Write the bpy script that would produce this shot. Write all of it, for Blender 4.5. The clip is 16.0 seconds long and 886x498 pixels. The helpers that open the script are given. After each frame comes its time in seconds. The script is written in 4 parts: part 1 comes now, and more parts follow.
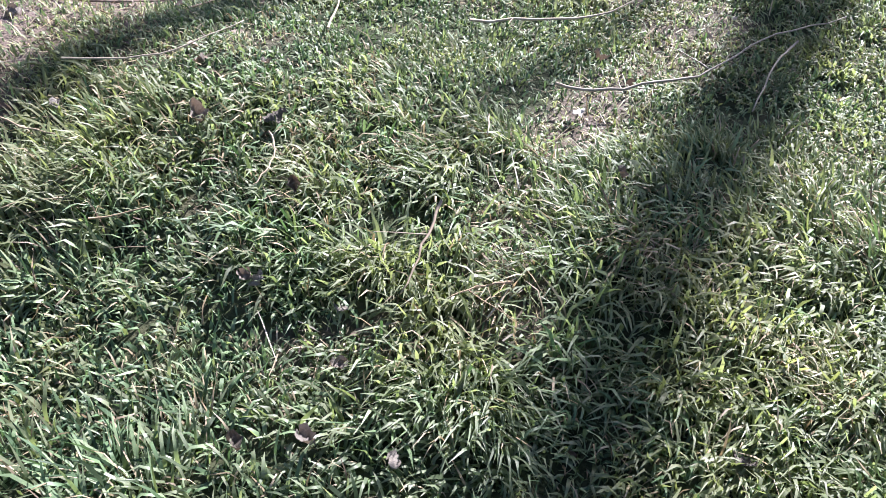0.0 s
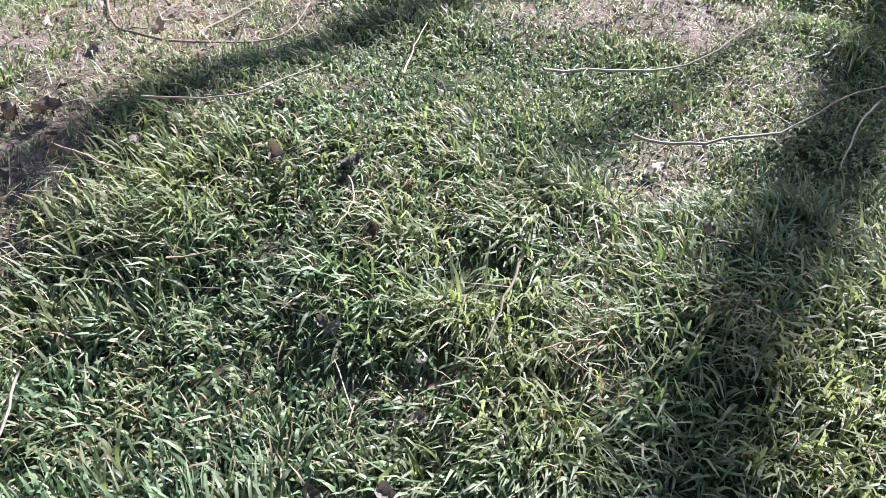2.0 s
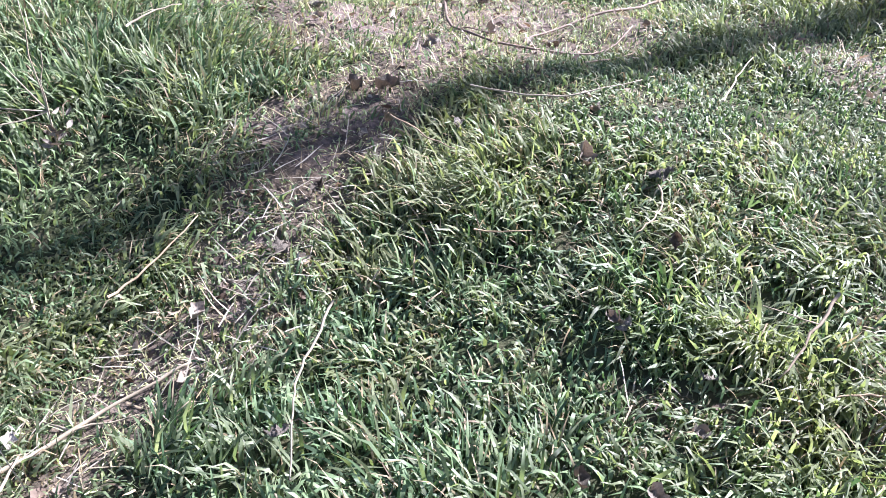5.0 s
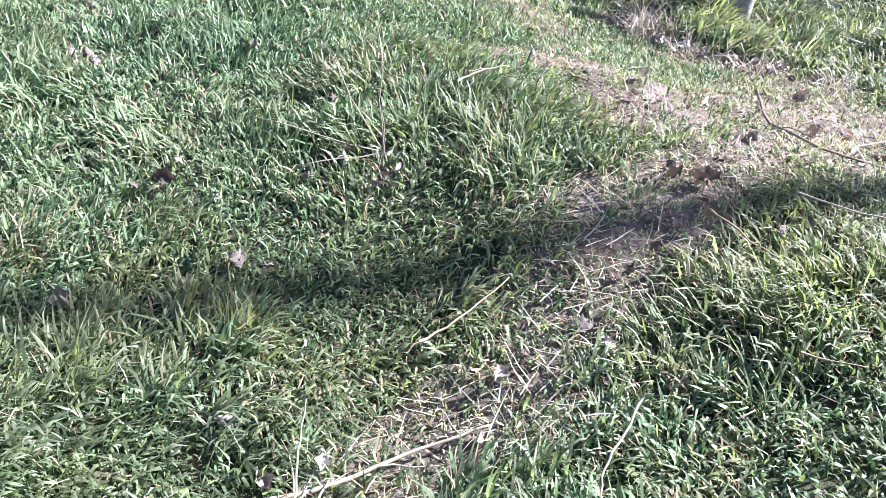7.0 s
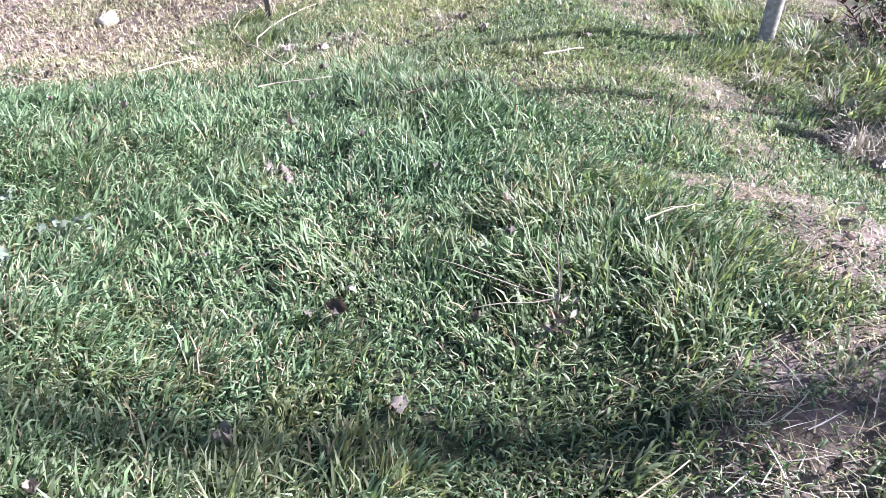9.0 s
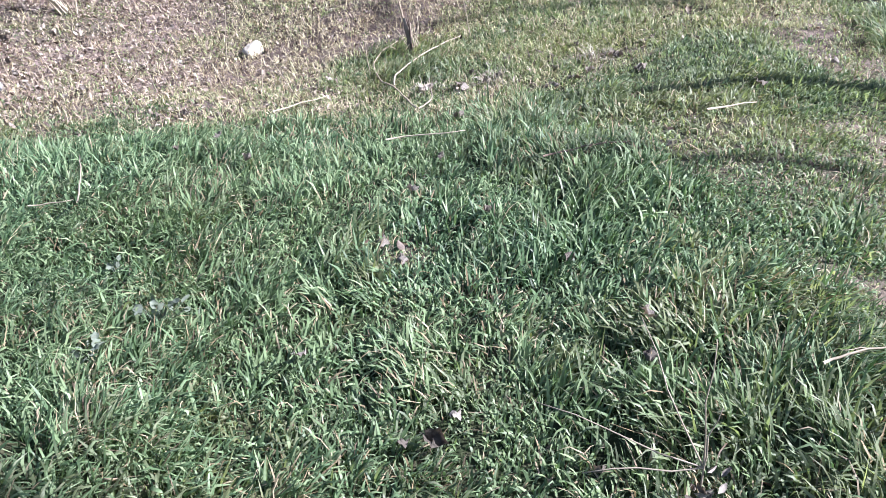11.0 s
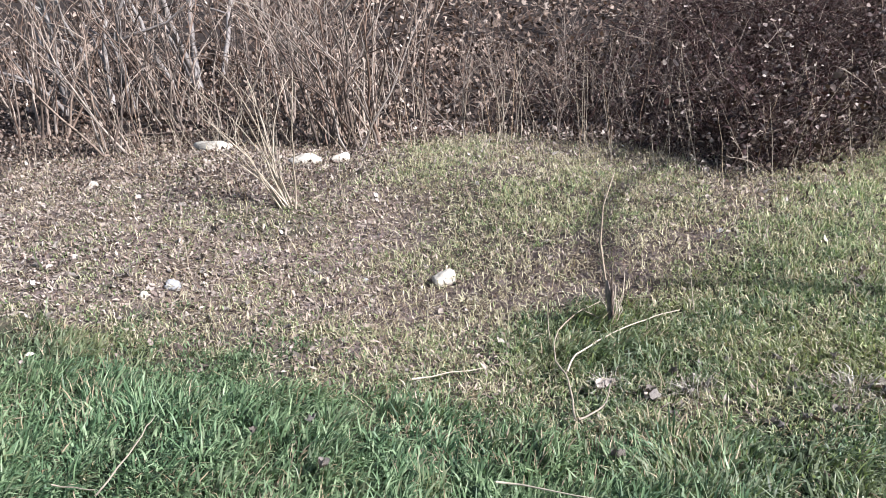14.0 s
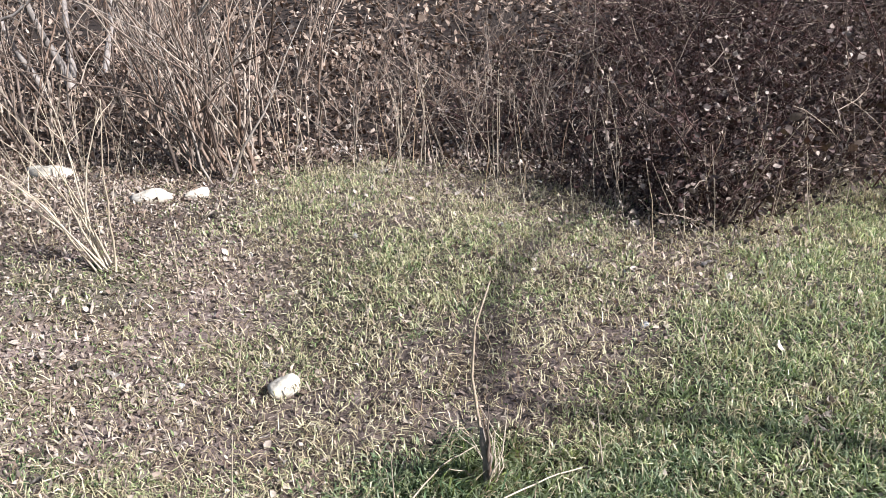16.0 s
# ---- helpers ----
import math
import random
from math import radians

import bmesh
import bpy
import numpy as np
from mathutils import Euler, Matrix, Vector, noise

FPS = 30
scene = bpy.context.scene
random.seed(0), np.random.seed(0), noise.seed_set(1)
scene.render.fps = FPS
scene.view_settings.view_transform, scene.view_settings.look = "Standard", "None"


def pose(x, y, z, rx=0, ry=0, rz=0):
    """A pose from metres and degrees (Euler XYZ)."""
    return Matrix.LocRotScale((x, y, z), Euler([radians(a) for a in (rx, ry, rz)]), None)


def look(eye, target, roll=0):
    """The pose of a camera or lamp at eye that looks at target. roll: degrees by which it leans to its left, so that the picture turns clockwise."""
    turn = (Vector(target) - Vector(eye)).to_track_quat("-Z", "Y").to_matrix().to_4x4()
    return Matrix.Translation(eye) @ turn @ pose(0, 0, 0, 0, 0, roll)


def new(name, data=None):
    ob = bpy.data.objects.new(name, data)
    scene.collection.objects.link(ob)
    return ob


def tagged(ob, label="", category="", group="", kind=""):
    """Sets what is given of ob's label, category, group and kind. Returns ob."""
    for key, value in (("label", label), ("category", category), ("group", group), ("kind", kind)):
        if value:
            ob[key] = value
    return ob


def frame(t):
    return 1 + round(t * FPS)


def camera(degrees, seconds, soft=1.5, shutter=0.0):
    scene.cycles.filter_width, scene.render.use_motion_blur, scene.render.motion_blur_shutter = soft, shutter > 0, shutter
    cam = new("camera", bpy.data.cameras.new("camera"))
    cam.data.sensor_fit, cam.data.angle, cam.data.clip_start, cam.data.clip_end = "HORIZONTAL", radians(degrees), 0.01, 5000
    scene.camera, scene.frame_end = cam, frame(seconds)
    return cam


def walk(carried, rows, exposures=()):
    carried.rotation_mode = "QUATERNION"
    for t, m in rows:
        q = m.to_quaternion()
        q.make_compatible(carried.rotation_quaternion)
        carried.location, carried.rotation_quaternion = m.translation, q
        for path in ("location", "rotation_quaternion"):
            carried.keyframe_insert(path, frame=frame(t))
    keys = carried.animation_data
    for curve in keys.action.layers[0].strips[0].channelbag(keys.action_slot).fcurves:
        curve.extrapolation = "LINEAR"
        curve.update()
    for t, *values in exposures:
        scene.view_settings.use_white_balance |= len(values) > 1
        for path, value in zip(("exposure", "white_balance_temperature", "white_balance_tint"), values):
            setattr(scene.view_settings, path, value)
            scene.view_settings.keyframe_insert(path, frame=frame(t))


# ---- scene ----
cam = camera(56.7, 16.0, soft=0.58)
PATH = [
    (0, (0.329, 0.543, 1.34), (0.137, 1.992, -0.026), 5.6),
    (0.5, (0.274, 0.551, 1.324), (0.065, 2.05, 0.016), 5.9),
    (1, (0.246, 0.572, 1.316), (0.038, 2.085, 0.025), 5.9),
    (1.5, (0.228, 0.57, 1.311), (0.003, 2.078, 0.017), 5.7),
    (2, (0.215, 0.567, 1.311), (-0.077, 2.065, 0.019), 5.4),
    (2.5, (0.199, 0.563, 1.308), (-0.2, 2.032, 0.012), 5.0),
    (3, (0.179, 0.546, 1.289), (-0.355, 1.966, -0.014), 4.3),
    (3.2, (0.161, 0.533, 1.281), (-0.422, 1.934, -0.022), 4.3),
    (5.3, (0.106, 0.399, 1.219), (-0.801, 1.702, 0.003), 3.5),
    (5.5, (0.087, 0.38, 1.218), (-0.875, 1.656, 0.015), 3.7),
    (6, (0.025, 0.338, 1.24), (-1.06, 1.523, 0.049), 3.7),
    (6.5, (-0.041, 0.294, 1.249), (-1.217, 1.406, 0.073), 4.1),
    (7, (-0.134, 0.259, 1.262), (-1.362, 1.323, 0.095), 4.4),
    (7.5, (-0.197, 0.217, 1.268), (-1.478, 1.226, 0.109), 4.2),
    (8, (-0.229, 0.225, 1.289), (-1.578, 1.152, 0.14), 3.0),
    (8.5, (-0.272, 0.298, 1.324), (-1.718, 1.142, 0.23), 1.3),
    (9, (-0.305, 0.409, 1.366), (-1.854, 1.141, 0.334), -0.5),
    (9.2, (-0.316, 0.467, 1.385), (-1.901, 1.144, 0.371), -1.3),
    (11.3, (-0.842, 0.754, 1.466), (-2.531, 1.07, 0.443), -3.7),
    (11.5, (-0.916, 0.818, 1.475), (-2.621, 1.075, 0.461), -3.6),
    (12, (-1.055, 0.945, 1.496), (-2.797, 1.036, 0.517), -3.1),
    (12.5, (-1.178, 1.026, 1.523), (-2.967, 1.005, 0.629), -2.5),
    (13, (-1.407, 1.099, 1.548), (-3.265, 1.011, 0.813), -1.2),
    (13.5, (-1.59, 1.2, 1.578), (-3.465, 0.979, 0.917), -1.7),
    (14, (-1.811, 1.424, 1.612), (-3.677, 1.14, 0.951), -2.8),
    (14.5, (-2.028, 1.554, 1.623), (-3.886, 1.324, 0.919), -2.2),
    (15, (-2.397, 1.536, 1.61), (-4.257, 1.343, 0.899), -0.3),
    (15.5, (-2.756, 1.567, 1.645), (-4.616, 1.377, 0.934), 0.1),
    (16, (-3.136, 1.736, 1.687), (-5.001, 1.571, 0.984), -1.1),
]
walk(cam, [(t, look(eye, target, roll)) for t, eye, target, roll in PATH], exposures=[(0.0, 1.84, 5980, 20), (1.2, 1.74, 5980, 18), (2.5, 1.74, 5980, 18), (5.5, 2.05, 5800, 21), (7.0, 2.2, 5760, 21), (9.0, 2.05, 5740, 21), (12.5, 1.37, 5820, 15), (14.0, 1.19, 5960, 13), (15.2, 1.15, 6080, 12), (16.0, 1.24, 6150, 12)])

# ---- light ----
SUN_AZ, SUN_EL = math.atan2(0.34, 0.94), radians(36)
SUN_DIR = Vector((math.sin(SUN_AZ) * math.cos(SUN_EL), math.cos(SUN_AZ) * math.cos(SUN_EL), math.sin(SUN_EL)))
world = bpy.data.worlds.new("sky")
scene.world = world
world.use_nodes = True
wn = world.node_tree
sky = wn.nodes.new("ShaderNodeTexSky")
sky.sky_type, sky.sun_disc = "NISHITA", False
sky.sun_elevation, sky.sun_rotation = SUN_EL, SUN_AZ
sky.dust_density = 2.0
wn.links.new(sky.outputs[0], wn.nodes["Background"].inputs[0])
wn.nodes["Background"].inputs[1].default_value = 0.052
sun = new("sun", bpy.data.lights.new("sun", "SUN"))
sun.data.energy, sun.data.angle, sun.data.color = 5.0, radians(0.7), (1.0, 0.965, 0.915)
sun.matrix_world = look(SUN_DIR * 40, (0, 0, 0))

# ---- materials ----


def material(name, colours, rough=0.6, spec=0.4, through_light=None, patch=None, grain=0.0, grain_scale=120.0, random_from="island", bump=0.0):
    """Colours spread over pieces at random; patch: (colour, metres, share) blotches; grain: fine light and dark."""
    m = bpy.data.materials.new(name)
    m.use_nodes = True
    nt = m.node_tree
    n, ln = nt.nodes, nt.links
    bsdf, out = n["Principled BSDF"], n["Material Output"]
    bsdf.inputs["Roughness"].default_value = rough
    bsdf.inputs["Specular IOR Level"].default_value = spec
    ramp = n.new("ShaderNodeValToRGB")
    while len(ramp.color_ramp.elements) < len(colours):
        ramp.color_ramp.elements.new(0.5)
    for i, c in enumerate(colours):
        ramp.color_ramp.elements[i].position = i / max(1, len(colours) - 1)
        ramp.color_ramp.elements[i].color = (*c, 1)
    coord = n.new("ShaderNodeTexCoord")
    if random_from == "island":
        ln.new(n.new("ShaderNodeNewGeometry").outputs["Random Per Island"], ramp.inputs[0])
    elif random_from == "object":
        ln.new(n.new("ShaderNodeObjectInfo").outputs["Random"], ramp.inputs[0])
    else:
        big = n.new("ShaderNodeTexNoise")
        big.inputs["Scale"].default_value, big.inputs["Detail"].default_value = random_from, 8
        ln.new(coord.outputs["Object"], big.inputs["Vector"])
        wide = n.new("ShaderNodeMapRange")
        wide.inputs["From Min"].default_value, wide.inputs["From Max"].default_value = 0.3, 0.7
        ln.new(big.outputs["Fac"], wide.inputs["Value"])
        ln.new(wide.outputs["Result"], ramp.inputs[0])
    colour = ramp.outputs["Color"]
    if patch:
        blot = n.new("ShaderNodeTexNoise")
        blot.inputs["Scale"].default_value, blot.inputs["Detail"].default_value = 1.0 / patch[1], 4
        ln.new(coord.outputs["Object"], blot.inputs["Vector"])
        lim = n.new("ShaderNodeMapRange")
        lim.inputs["From Min"].default_value, lim.inputs["From Max"].default_value = 0.42, 0.66
        lim.inputs["To Max"].default_value = patch[2]
        ln.new(blot.outputs["Fac"], lim.inputs["Value"])
        mix = n.new("ShaderNodeMixRGB")
        mix.inputs[2].default_value = (*patch[0], 1)
        ln.new(lim.outputs["Result"], mix.inputs[0])
        ln.new(colour, mix.inputs[1])
        colour = mix.outputs[0]
    if grain or bump:
        fine = n.new("ShaderNodeTexNoise")
        fine.inputs["Scale"].default_value, fine.inputs["Detail"].default_value = grain_scale, 6
        ln.new(coord.outputs["Object"], fine.inputs["Vector"])
        if grain:
            level = n.new("ShaderNodeMapRange")
            level.inputs["From Min"].default_value, level.inputs["From Max"].default_value = 0.3, 0.7
            level.inputs["To Min"].default_value, level.inputs["To Max"].default_value = 1 - grain, 1 + grain
            ln.new(fine.outputs["Fac"], level.inputs["Value"])
            mul = n.new("ShaderNodeMixRGB")
            mul.blend_type = "MULTIPLY"
            mul.inputs[0].default_value = 1
            ln.new(colour, mul.inputs[1])
            ln.new(level.outputs["Result"], mul.inputs[2])
            colour = mul.outputs[0]
        if bump:
            bp = n.new("ShaderNodeBump")
            bp.inputs["Strength"].default_value, bp.inputs["Distance"].default_value = 0.9, bump
            ln.new(fine.outputs["Fac"], bp.inputs["Height"])
            ln.new(bp.outputs[0], bsdf.inputs["Normal"])
    ln.new(colour, bsdf.inputs["Base Color"])
    if through_light:
        tint, share = through_light
        tr = n.new("ShaderNodeBsdfTranslucent")
        tm = n.new("ShaderNodeMixRGB")
        tm.blend_type = "MULTIPLY"
        tm.inputs[0].default_value = 1
        tm.inputs[2].default_value = (*tint, 1)
        ln.new(colour, tm.inputs[1])
        ln.new(tm.outputs[0], tr.inputs["Color"])
        ms = n.new("ShaderNodeMixShader")
        ms.inputs[0].default_value = share
        ln.new(bsdf.outputs[0], ms.inputs[1])
        ln.new(tr.outputs[0], ms.inputs[2])
        ln.new(ms.outputs[0], out.inputs["Surface"])
    return m


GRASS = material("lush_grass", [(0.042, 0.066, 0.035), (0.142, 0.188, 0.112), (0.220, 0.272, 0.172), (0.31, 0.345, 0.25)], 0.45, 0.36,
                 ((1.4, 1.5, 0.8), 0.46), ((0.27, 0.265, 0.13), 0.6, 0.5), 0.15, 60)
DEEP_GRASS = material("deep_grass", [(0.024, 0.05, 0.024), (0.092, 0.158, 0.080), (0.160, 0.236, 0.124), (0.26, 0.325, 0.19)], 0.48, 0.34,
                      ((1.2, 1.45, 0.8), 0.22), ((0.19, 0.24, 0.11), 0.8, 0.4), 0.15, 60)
SHORT = material("short_grass", [(0.06, 0.095, 0.042), (0.21, 0.285, 0.13), (0.36, 0.42, 0.20), (0.52, 0.53, 0.31), (0.14, 0.21, 0.095), (0.60, 0.55, 0.38)], 0.5, 0.4,
                 ((1.2, 1.25, 0.8), 0.25), ((0.42, 0.38, 0.24), 0.22, 0.6), 0.15, 60)
WEEDY = material("creeping_weed", [(0.05, 0.09, 0.035), (0.12, 0.185, 0.075), (0.21, 0.27, 0.12), (0.30, 0.33, 0.17)], 0.5, 0.4, ((1.2, 1.4, 0.7), 0.25), ((0.26, 0.27, 0.13), 0.3, 0.5), 0.15, 60)
FADED = material("faded_blade", [(0.24, 0.20, 0.13), (0.45, 0.405, 0.265), (0.62, 0.575, 0.42), (0.40, 0.37, 0.215)], 0.55, 0.35, ((1.1, 1.0, 0.7), 0.25), None, 0.2, 80)
STRAW = material("straw", [(0.20, 0.15, 0.09), (0.34, 0.27, 0.17), (0.50, 0.42, 0.295), (0.13, 0.095, 0.07)], 0.6, 0.3, ((1.1, 1.0, 0.8), 0.2), None, 0.2, 90)
PALE_STRAW = material("pale_straw", [(0.26, 0.22, 0.18), (0.42, 0.38, 0.32), (0.56, 0.53, 0.47)], 0.6, 0.3, ((1.1, 1.0, 0.8), 0.2), None, 0.2, 90)
LITTER = material("dead_leaf", [(0.06, 0.04, 0.032), (0.14, 0.10, 0.08), (0.24, 0.185, 0.15), (0.46, 0.40, 0.34), (0.10, 0.07, 0.06)], 0.62, 0.3,
                  ((1.2, 0.95, 0.7), 0.2), None, 0.25, 70)
# mostly near black: the bush's inner shade is put into the leaf colour
WITHERED = material("shaded_withered_leaf", [(0.02, 0.014, 0.013), (0.04, 0.027, 0.025), (0.075, 0.05, 0.045), (0.06, 0.03, 0.028), (0.03, 0.022, 0.02), (0.03, 0.02, 0.018), (0.10, 0.072, 0.052), (0.20, 0.155, 0.135), (0.42, 0.36, 0.32)], 0.6, 0.25, ((1.2, 0.95, 0.7), 0.1), None, 0.25, 70)
CRUMB = material("chaff", [(0.045, 0.032, 0.027), (0.14, 0.10, 0.085), (0.30, 0.235, 0.19), (0.42, 0.35, 0.285), (0.06, 0.042, 0.036), (0.48, 0.42, 0.355)], 0.65, 0.3, None, None, 0.2, 90)
MOULDED = material("leaf_mould", [(0.032, 0.021, 0.016), (0.085, 0.056, 0.042), (0.19, 0.135, 0.105), (0.36, 0.28, 0.225), (0.07, 0.046, 0.035), (0.04, 0.028, 0.023), (0.15, 0.105, 0.08), (0.52, 0.44, 0.375)], 0.62, 0.3, ((1.2, 0.95, 0.7), 0.15), None, 0.25, 70)
DRIFTED = material("drift_chaff", [(0.13, 0.10, 0.082), (0.25, 0.20, 0.168), (0.37, 0.312, 0.265), (0.29, 0.24, 0.20), (0.48, 0.42, 0.365), (0.18, 0.145, 0.12)], 0.65, 0.25, None, None, 0.3, 80)
HEAP = material("drift_leaf", [(0.16, 0.12, 0.10), (0.28, 0.22, 0.19), (0.42, 0.355, 0.31), (0.58, 0.53, 0.48)], 0.6, 0.3, ((1.2, 0.95, 0.75), 0.15), None, 0.25, 80)
LEAF = material("fallen_leaf", [(0.105, 0.09, 0.076), (0.165, 0.144, 0.125), (0.28, 0.252, 0.225), (0.21, 0.185, 0.163)], 0.6, 0.3, ((1.2, 0.95, 0.75), 0.15), None, 0.3, 90, "object", 0.002)
PALE_LEAF = material("pale_leaf", [(0.34, 0.29, 0.25), (0.44, 0.39, 0.35), (0.56, 0.52, 0.48)], 0.55, 0.35, None, None, 0.15, 60, "object")
SOIL = material("soil", [(0.06, 0.047, 0.04), (0.12, 0.092, 0.083), (0.175, 0.135, 0.126), (0.24, 0.19, 0.178)], 0.9, 0.15, None,
                ((0.15, 0.115, 0.085), 0.35, 0.6), 0.35, 55, 7.0, 0.012)
# the near-black stops carry the thicket's deep shade onto its canes
CANE = material("shaded_bramble_cane", [(0.03, 0.02, 0.018), (0.05, 0.03, 0.027), (0.07, 0.032, 0.03), (0.04, 0.025, 0.022), (0.10, 0.055, 0.048), (0.05, 0.033, 0.029), (0.16, 0.115, 0.092), (0.38, 0.31, 0.25)], 0.6, 0.2, None, None, 0.25, 60, "object")
STEM = material("shrub_bark", [(0.06, 0.043, 0.034), (0.16, 0.122, 0.10), (0.32, 0.265, 0.22), (0.17, 0.115, 0.085), (0.08, 0.06, 0.05), (0.27, 0.235, 0.205)], 0.65, 0.3, None, None, 0.3, 45, "object", 0.002)
PALE_BARK = material("pale_bark", [(0.20, 0.18, 0.17), (0.29, 0.265, 0.25)], 0.7, 0.25, None, ((0.20, 0.17, 0.15), 0.08, 0.5), 0.3, 30, "object", 0.004)
REED = material("dry_stalk", [(0.31, 0.26, 0.195), (0.44, 0.375, 0.29), (0.25, 0.21, 0.165)], 0.5, 0.35, None, None, 0.2, 50, "object")
TWIG = material("dry_twig", [(0.26, 0.20, 0.15), (0.40, 0.33, 0.25), (0.34, 0.24, 0.15)], 0.65, 0.3, None, None, 0.3, 60, "object", 0.001)
DARK_TWIG = material("dark_twig", [(0.14, 0.10, 0.085), (0.20, 0.145, 0.12)], 0.65, 0.3, None, None, 0.3, 60, "object", 0.001)
POST = material("weathered_wood", [(0.26, 0.24, 0.22), (0.38, 0.355, 0.33), (0.50, 0.47, 0.44)], 0.8, 0.2, None, ((0.17, 0.15, 0.13), 0.06, 0.6), 0.35, 40, 14.0, 0.004)
STONE = material("pale_limestone", [(0.34, 0.31, 0.26), (0.48, 0.445, 0.38), (0.58, 0.545, 0.475)], 0.8, 0.25, None, ((0.38, 0.33, 0.27), 0.05, 0.6), 0.2, 50, 12.0, 0.004)
GREY_STONE = material("grey_stone", [(0.28, 0.28, 0.29), (0.40, 0.40, 0.41)], 0.75, 0.3, None, ((0.22, 0.21, 0.2), 0.05, 0.5), 0.2, 50, 12.0, 0.004)
WEED = material("pale_weed_leaf", [(0.08, 0.11, 0.08), (0.13, 0.165, 0.125), (0.18, 0.21, 0.17)], 0.75, 0.2, ((1.3, 1.5, 0.8), 0.2), None, 0.15, 60)
BARK = material("tree_bark", [(0.10, 0.08, 0.06), (0.18, 0.145, 0.115), (0.24, 0.20, 0.17)], 0.9, 0.15, None, None, 0.4, 18, 6.0, 0.02)
WIRE = material("fence_wire", [(0.30, 0.29, 0.28), (0.22, 0.18, 0.15)], 0.45, 0.5, None, None, 0.2, 80, 30.0)
WIRE.node_tree.nodes["Principled BSDF"].inputs["Metallic"].default_value = 0.9

# ---- ground shape ----
HILLS = [
    (0.2, 2.2, 0.8, 0.025),
    (-0.4, 3, 0.8, -0.012),
    (-0.9, 1.2, 0.8, -0.129),
    (-1.2, 2.4, 0.8, 0.08),
    (-1.9, 0.9, 0.8, -0.153),
    (-2.1, 1.8, 0.8, 0.094),
    (-2.4, 3.6, 0.8, -0.223),
    (-3.2, 0.7, 0.8, -0.022),
    (-3.5, 2.5, 0.8, 0.083),
    (-4.3, 0.3, 0.8, -0.021),
    (-4.8, 1.7, 0.8, -0.108),
    (-6.2, 0.3, 1, -0.203),
    (-7.1, 2.5, 1, 0.092),
    (-7.3, -0.8, 1, 0.095),
    (-8.3, -1.5, 1, 0.051),
    (-8.2, 0.8, 1, 0.052),
]


def ground(x, y):
    x, y = np.asarray(x, float), np.asarray(y, float)
    z = np.zeros(np.broadcast(x, y).shape)
    for cx, cy, s, k in HILLS:
        z = z + k * np.exp(-((x - cx) ** 2 + (y - cy) ** 2) / (2 * s * s))
    rise = np.clip(-9.8 - x, 0, 22)
    z = z + 0.10 * rise * rise / (rise + 1.2)
    return z + 0.03 * (speck(x * 1.7, y * 1.7, 3) - 0.5) + 0.05 * (speck(x * 3.1, y * 3.1, 23) - 0.5) * np.clip((x + 5.0) / 0.6, 0.15, 1) + 0.012 * (speck(x * 9, y * 9, 4) - 0.5)


TABLE = np.random.RandomState(11).rand(64, 64)


def speck(x, y, seed=0):
    """Smooth noise from 0 to 1, one blotch a unit."""
    x, y = np.asarray(x, float) + seed * 17.3, np.asarray(y, float) + seed * 5.9
    i, j = np.floor(x).astype(int), np.floor(y).astype(int)
    u, v = x - i, y - j
    u, v = u * u * (3 - 2 * u), v * v * (3 - 2 * v)
    a, b = TABLE[i % 64, j % 64], TABLE[(i + 1) % 64, j % 64]
    c, d = TABLE[i % 64, (j + 1) % 64], TABLE[(i + 1) % 64, (j + 1) % 64]
    return (a * (1 - u) + b * u) * (1 - v) + (c * (1 - u) + d * u) * v


def gz(x, y):
    return float(ground(x, y))


# bare and thin places: x, y, half length, half width, turn in degrees, how bare
BARE = [
    (-1.42, 2.88, 0.75, 0.48, 47, 0.88), (-2.05, 2.62, 0.35, 0.18, 25, 0.65), (-2.6, 2.95, 0.45, 0.16, 150, 0.55), (-3.2, 3.2, 0.40, 0.2, 160, 0.7),
    (-4.6, 3.75, 0.8, 0.30, 170, 0.8), (-1.3, 2.05, 0.36, 0.20, 75, 0.85), (-1.14, 1.62, 0.19, 0.26, 0, 0.8), (-1.08, 1.28, 0.17, 0.22, 0, 0.75),
    (-1.07, 0.92, 0.14, 0.24, 0, 0.7), (0.45, 2.62, 0.15, 0.34, -18, 0.7), (0.3, 2.0, 0.1, 0.3, 10, 0.6), (0.75, 3.2, 0.16, 0.4, -20, 0.6), (-0.05, 1.62, 0.2, 0.08, 20, 0.4), (0.4, 3.7, 0.55, 0.28, 20, 0.9),
    (-0.3, 3.5, 0.5, 0.16, 150, 0.6), (-2.25, 2.45, 0.17, 0.12, 0, 0.8), (-4.85, 2.0, 0.3, 0.2, 70, 0.85), (-4.8, 2.6, 0.34, 0.12, 80, 0.75),
    (-3.15, 1.06, 0.12, 0.1, 0, 0.6), (-2.0, 3.42, 0.6, 0.12, 20, 0.9), (-2.6, 3.56, 0.2, 0.14, 0, 0.9), (-0.7, 2.6, 0.3, 0.1, 40, 0.4),
    (-3.43, 3.18, 0.22, 0.12, 20, 0.6), (-3.1, 3.3, 0.2, 0.1, 60, 0.6), (-2.43, 2.35, 0.16, 0.12, 30, 0.5), (-3.9, 4.6, 1.2, 0.35, 170, 0.8), (-3.2, 2.75, 0.9, 0.35, 35, 0.35),
]
EDGE_Y = [-12, -1.5, -0.5, 0.4, 1.0, 1.35, 1.7, 2.3, 2.84, 4.0, 12]
EDGE_X = [-5.7, -5.4, -5.25, -5.05, -4.75, -4.55, -4.45, -4.75, -4.9, -5.2, -5.4]


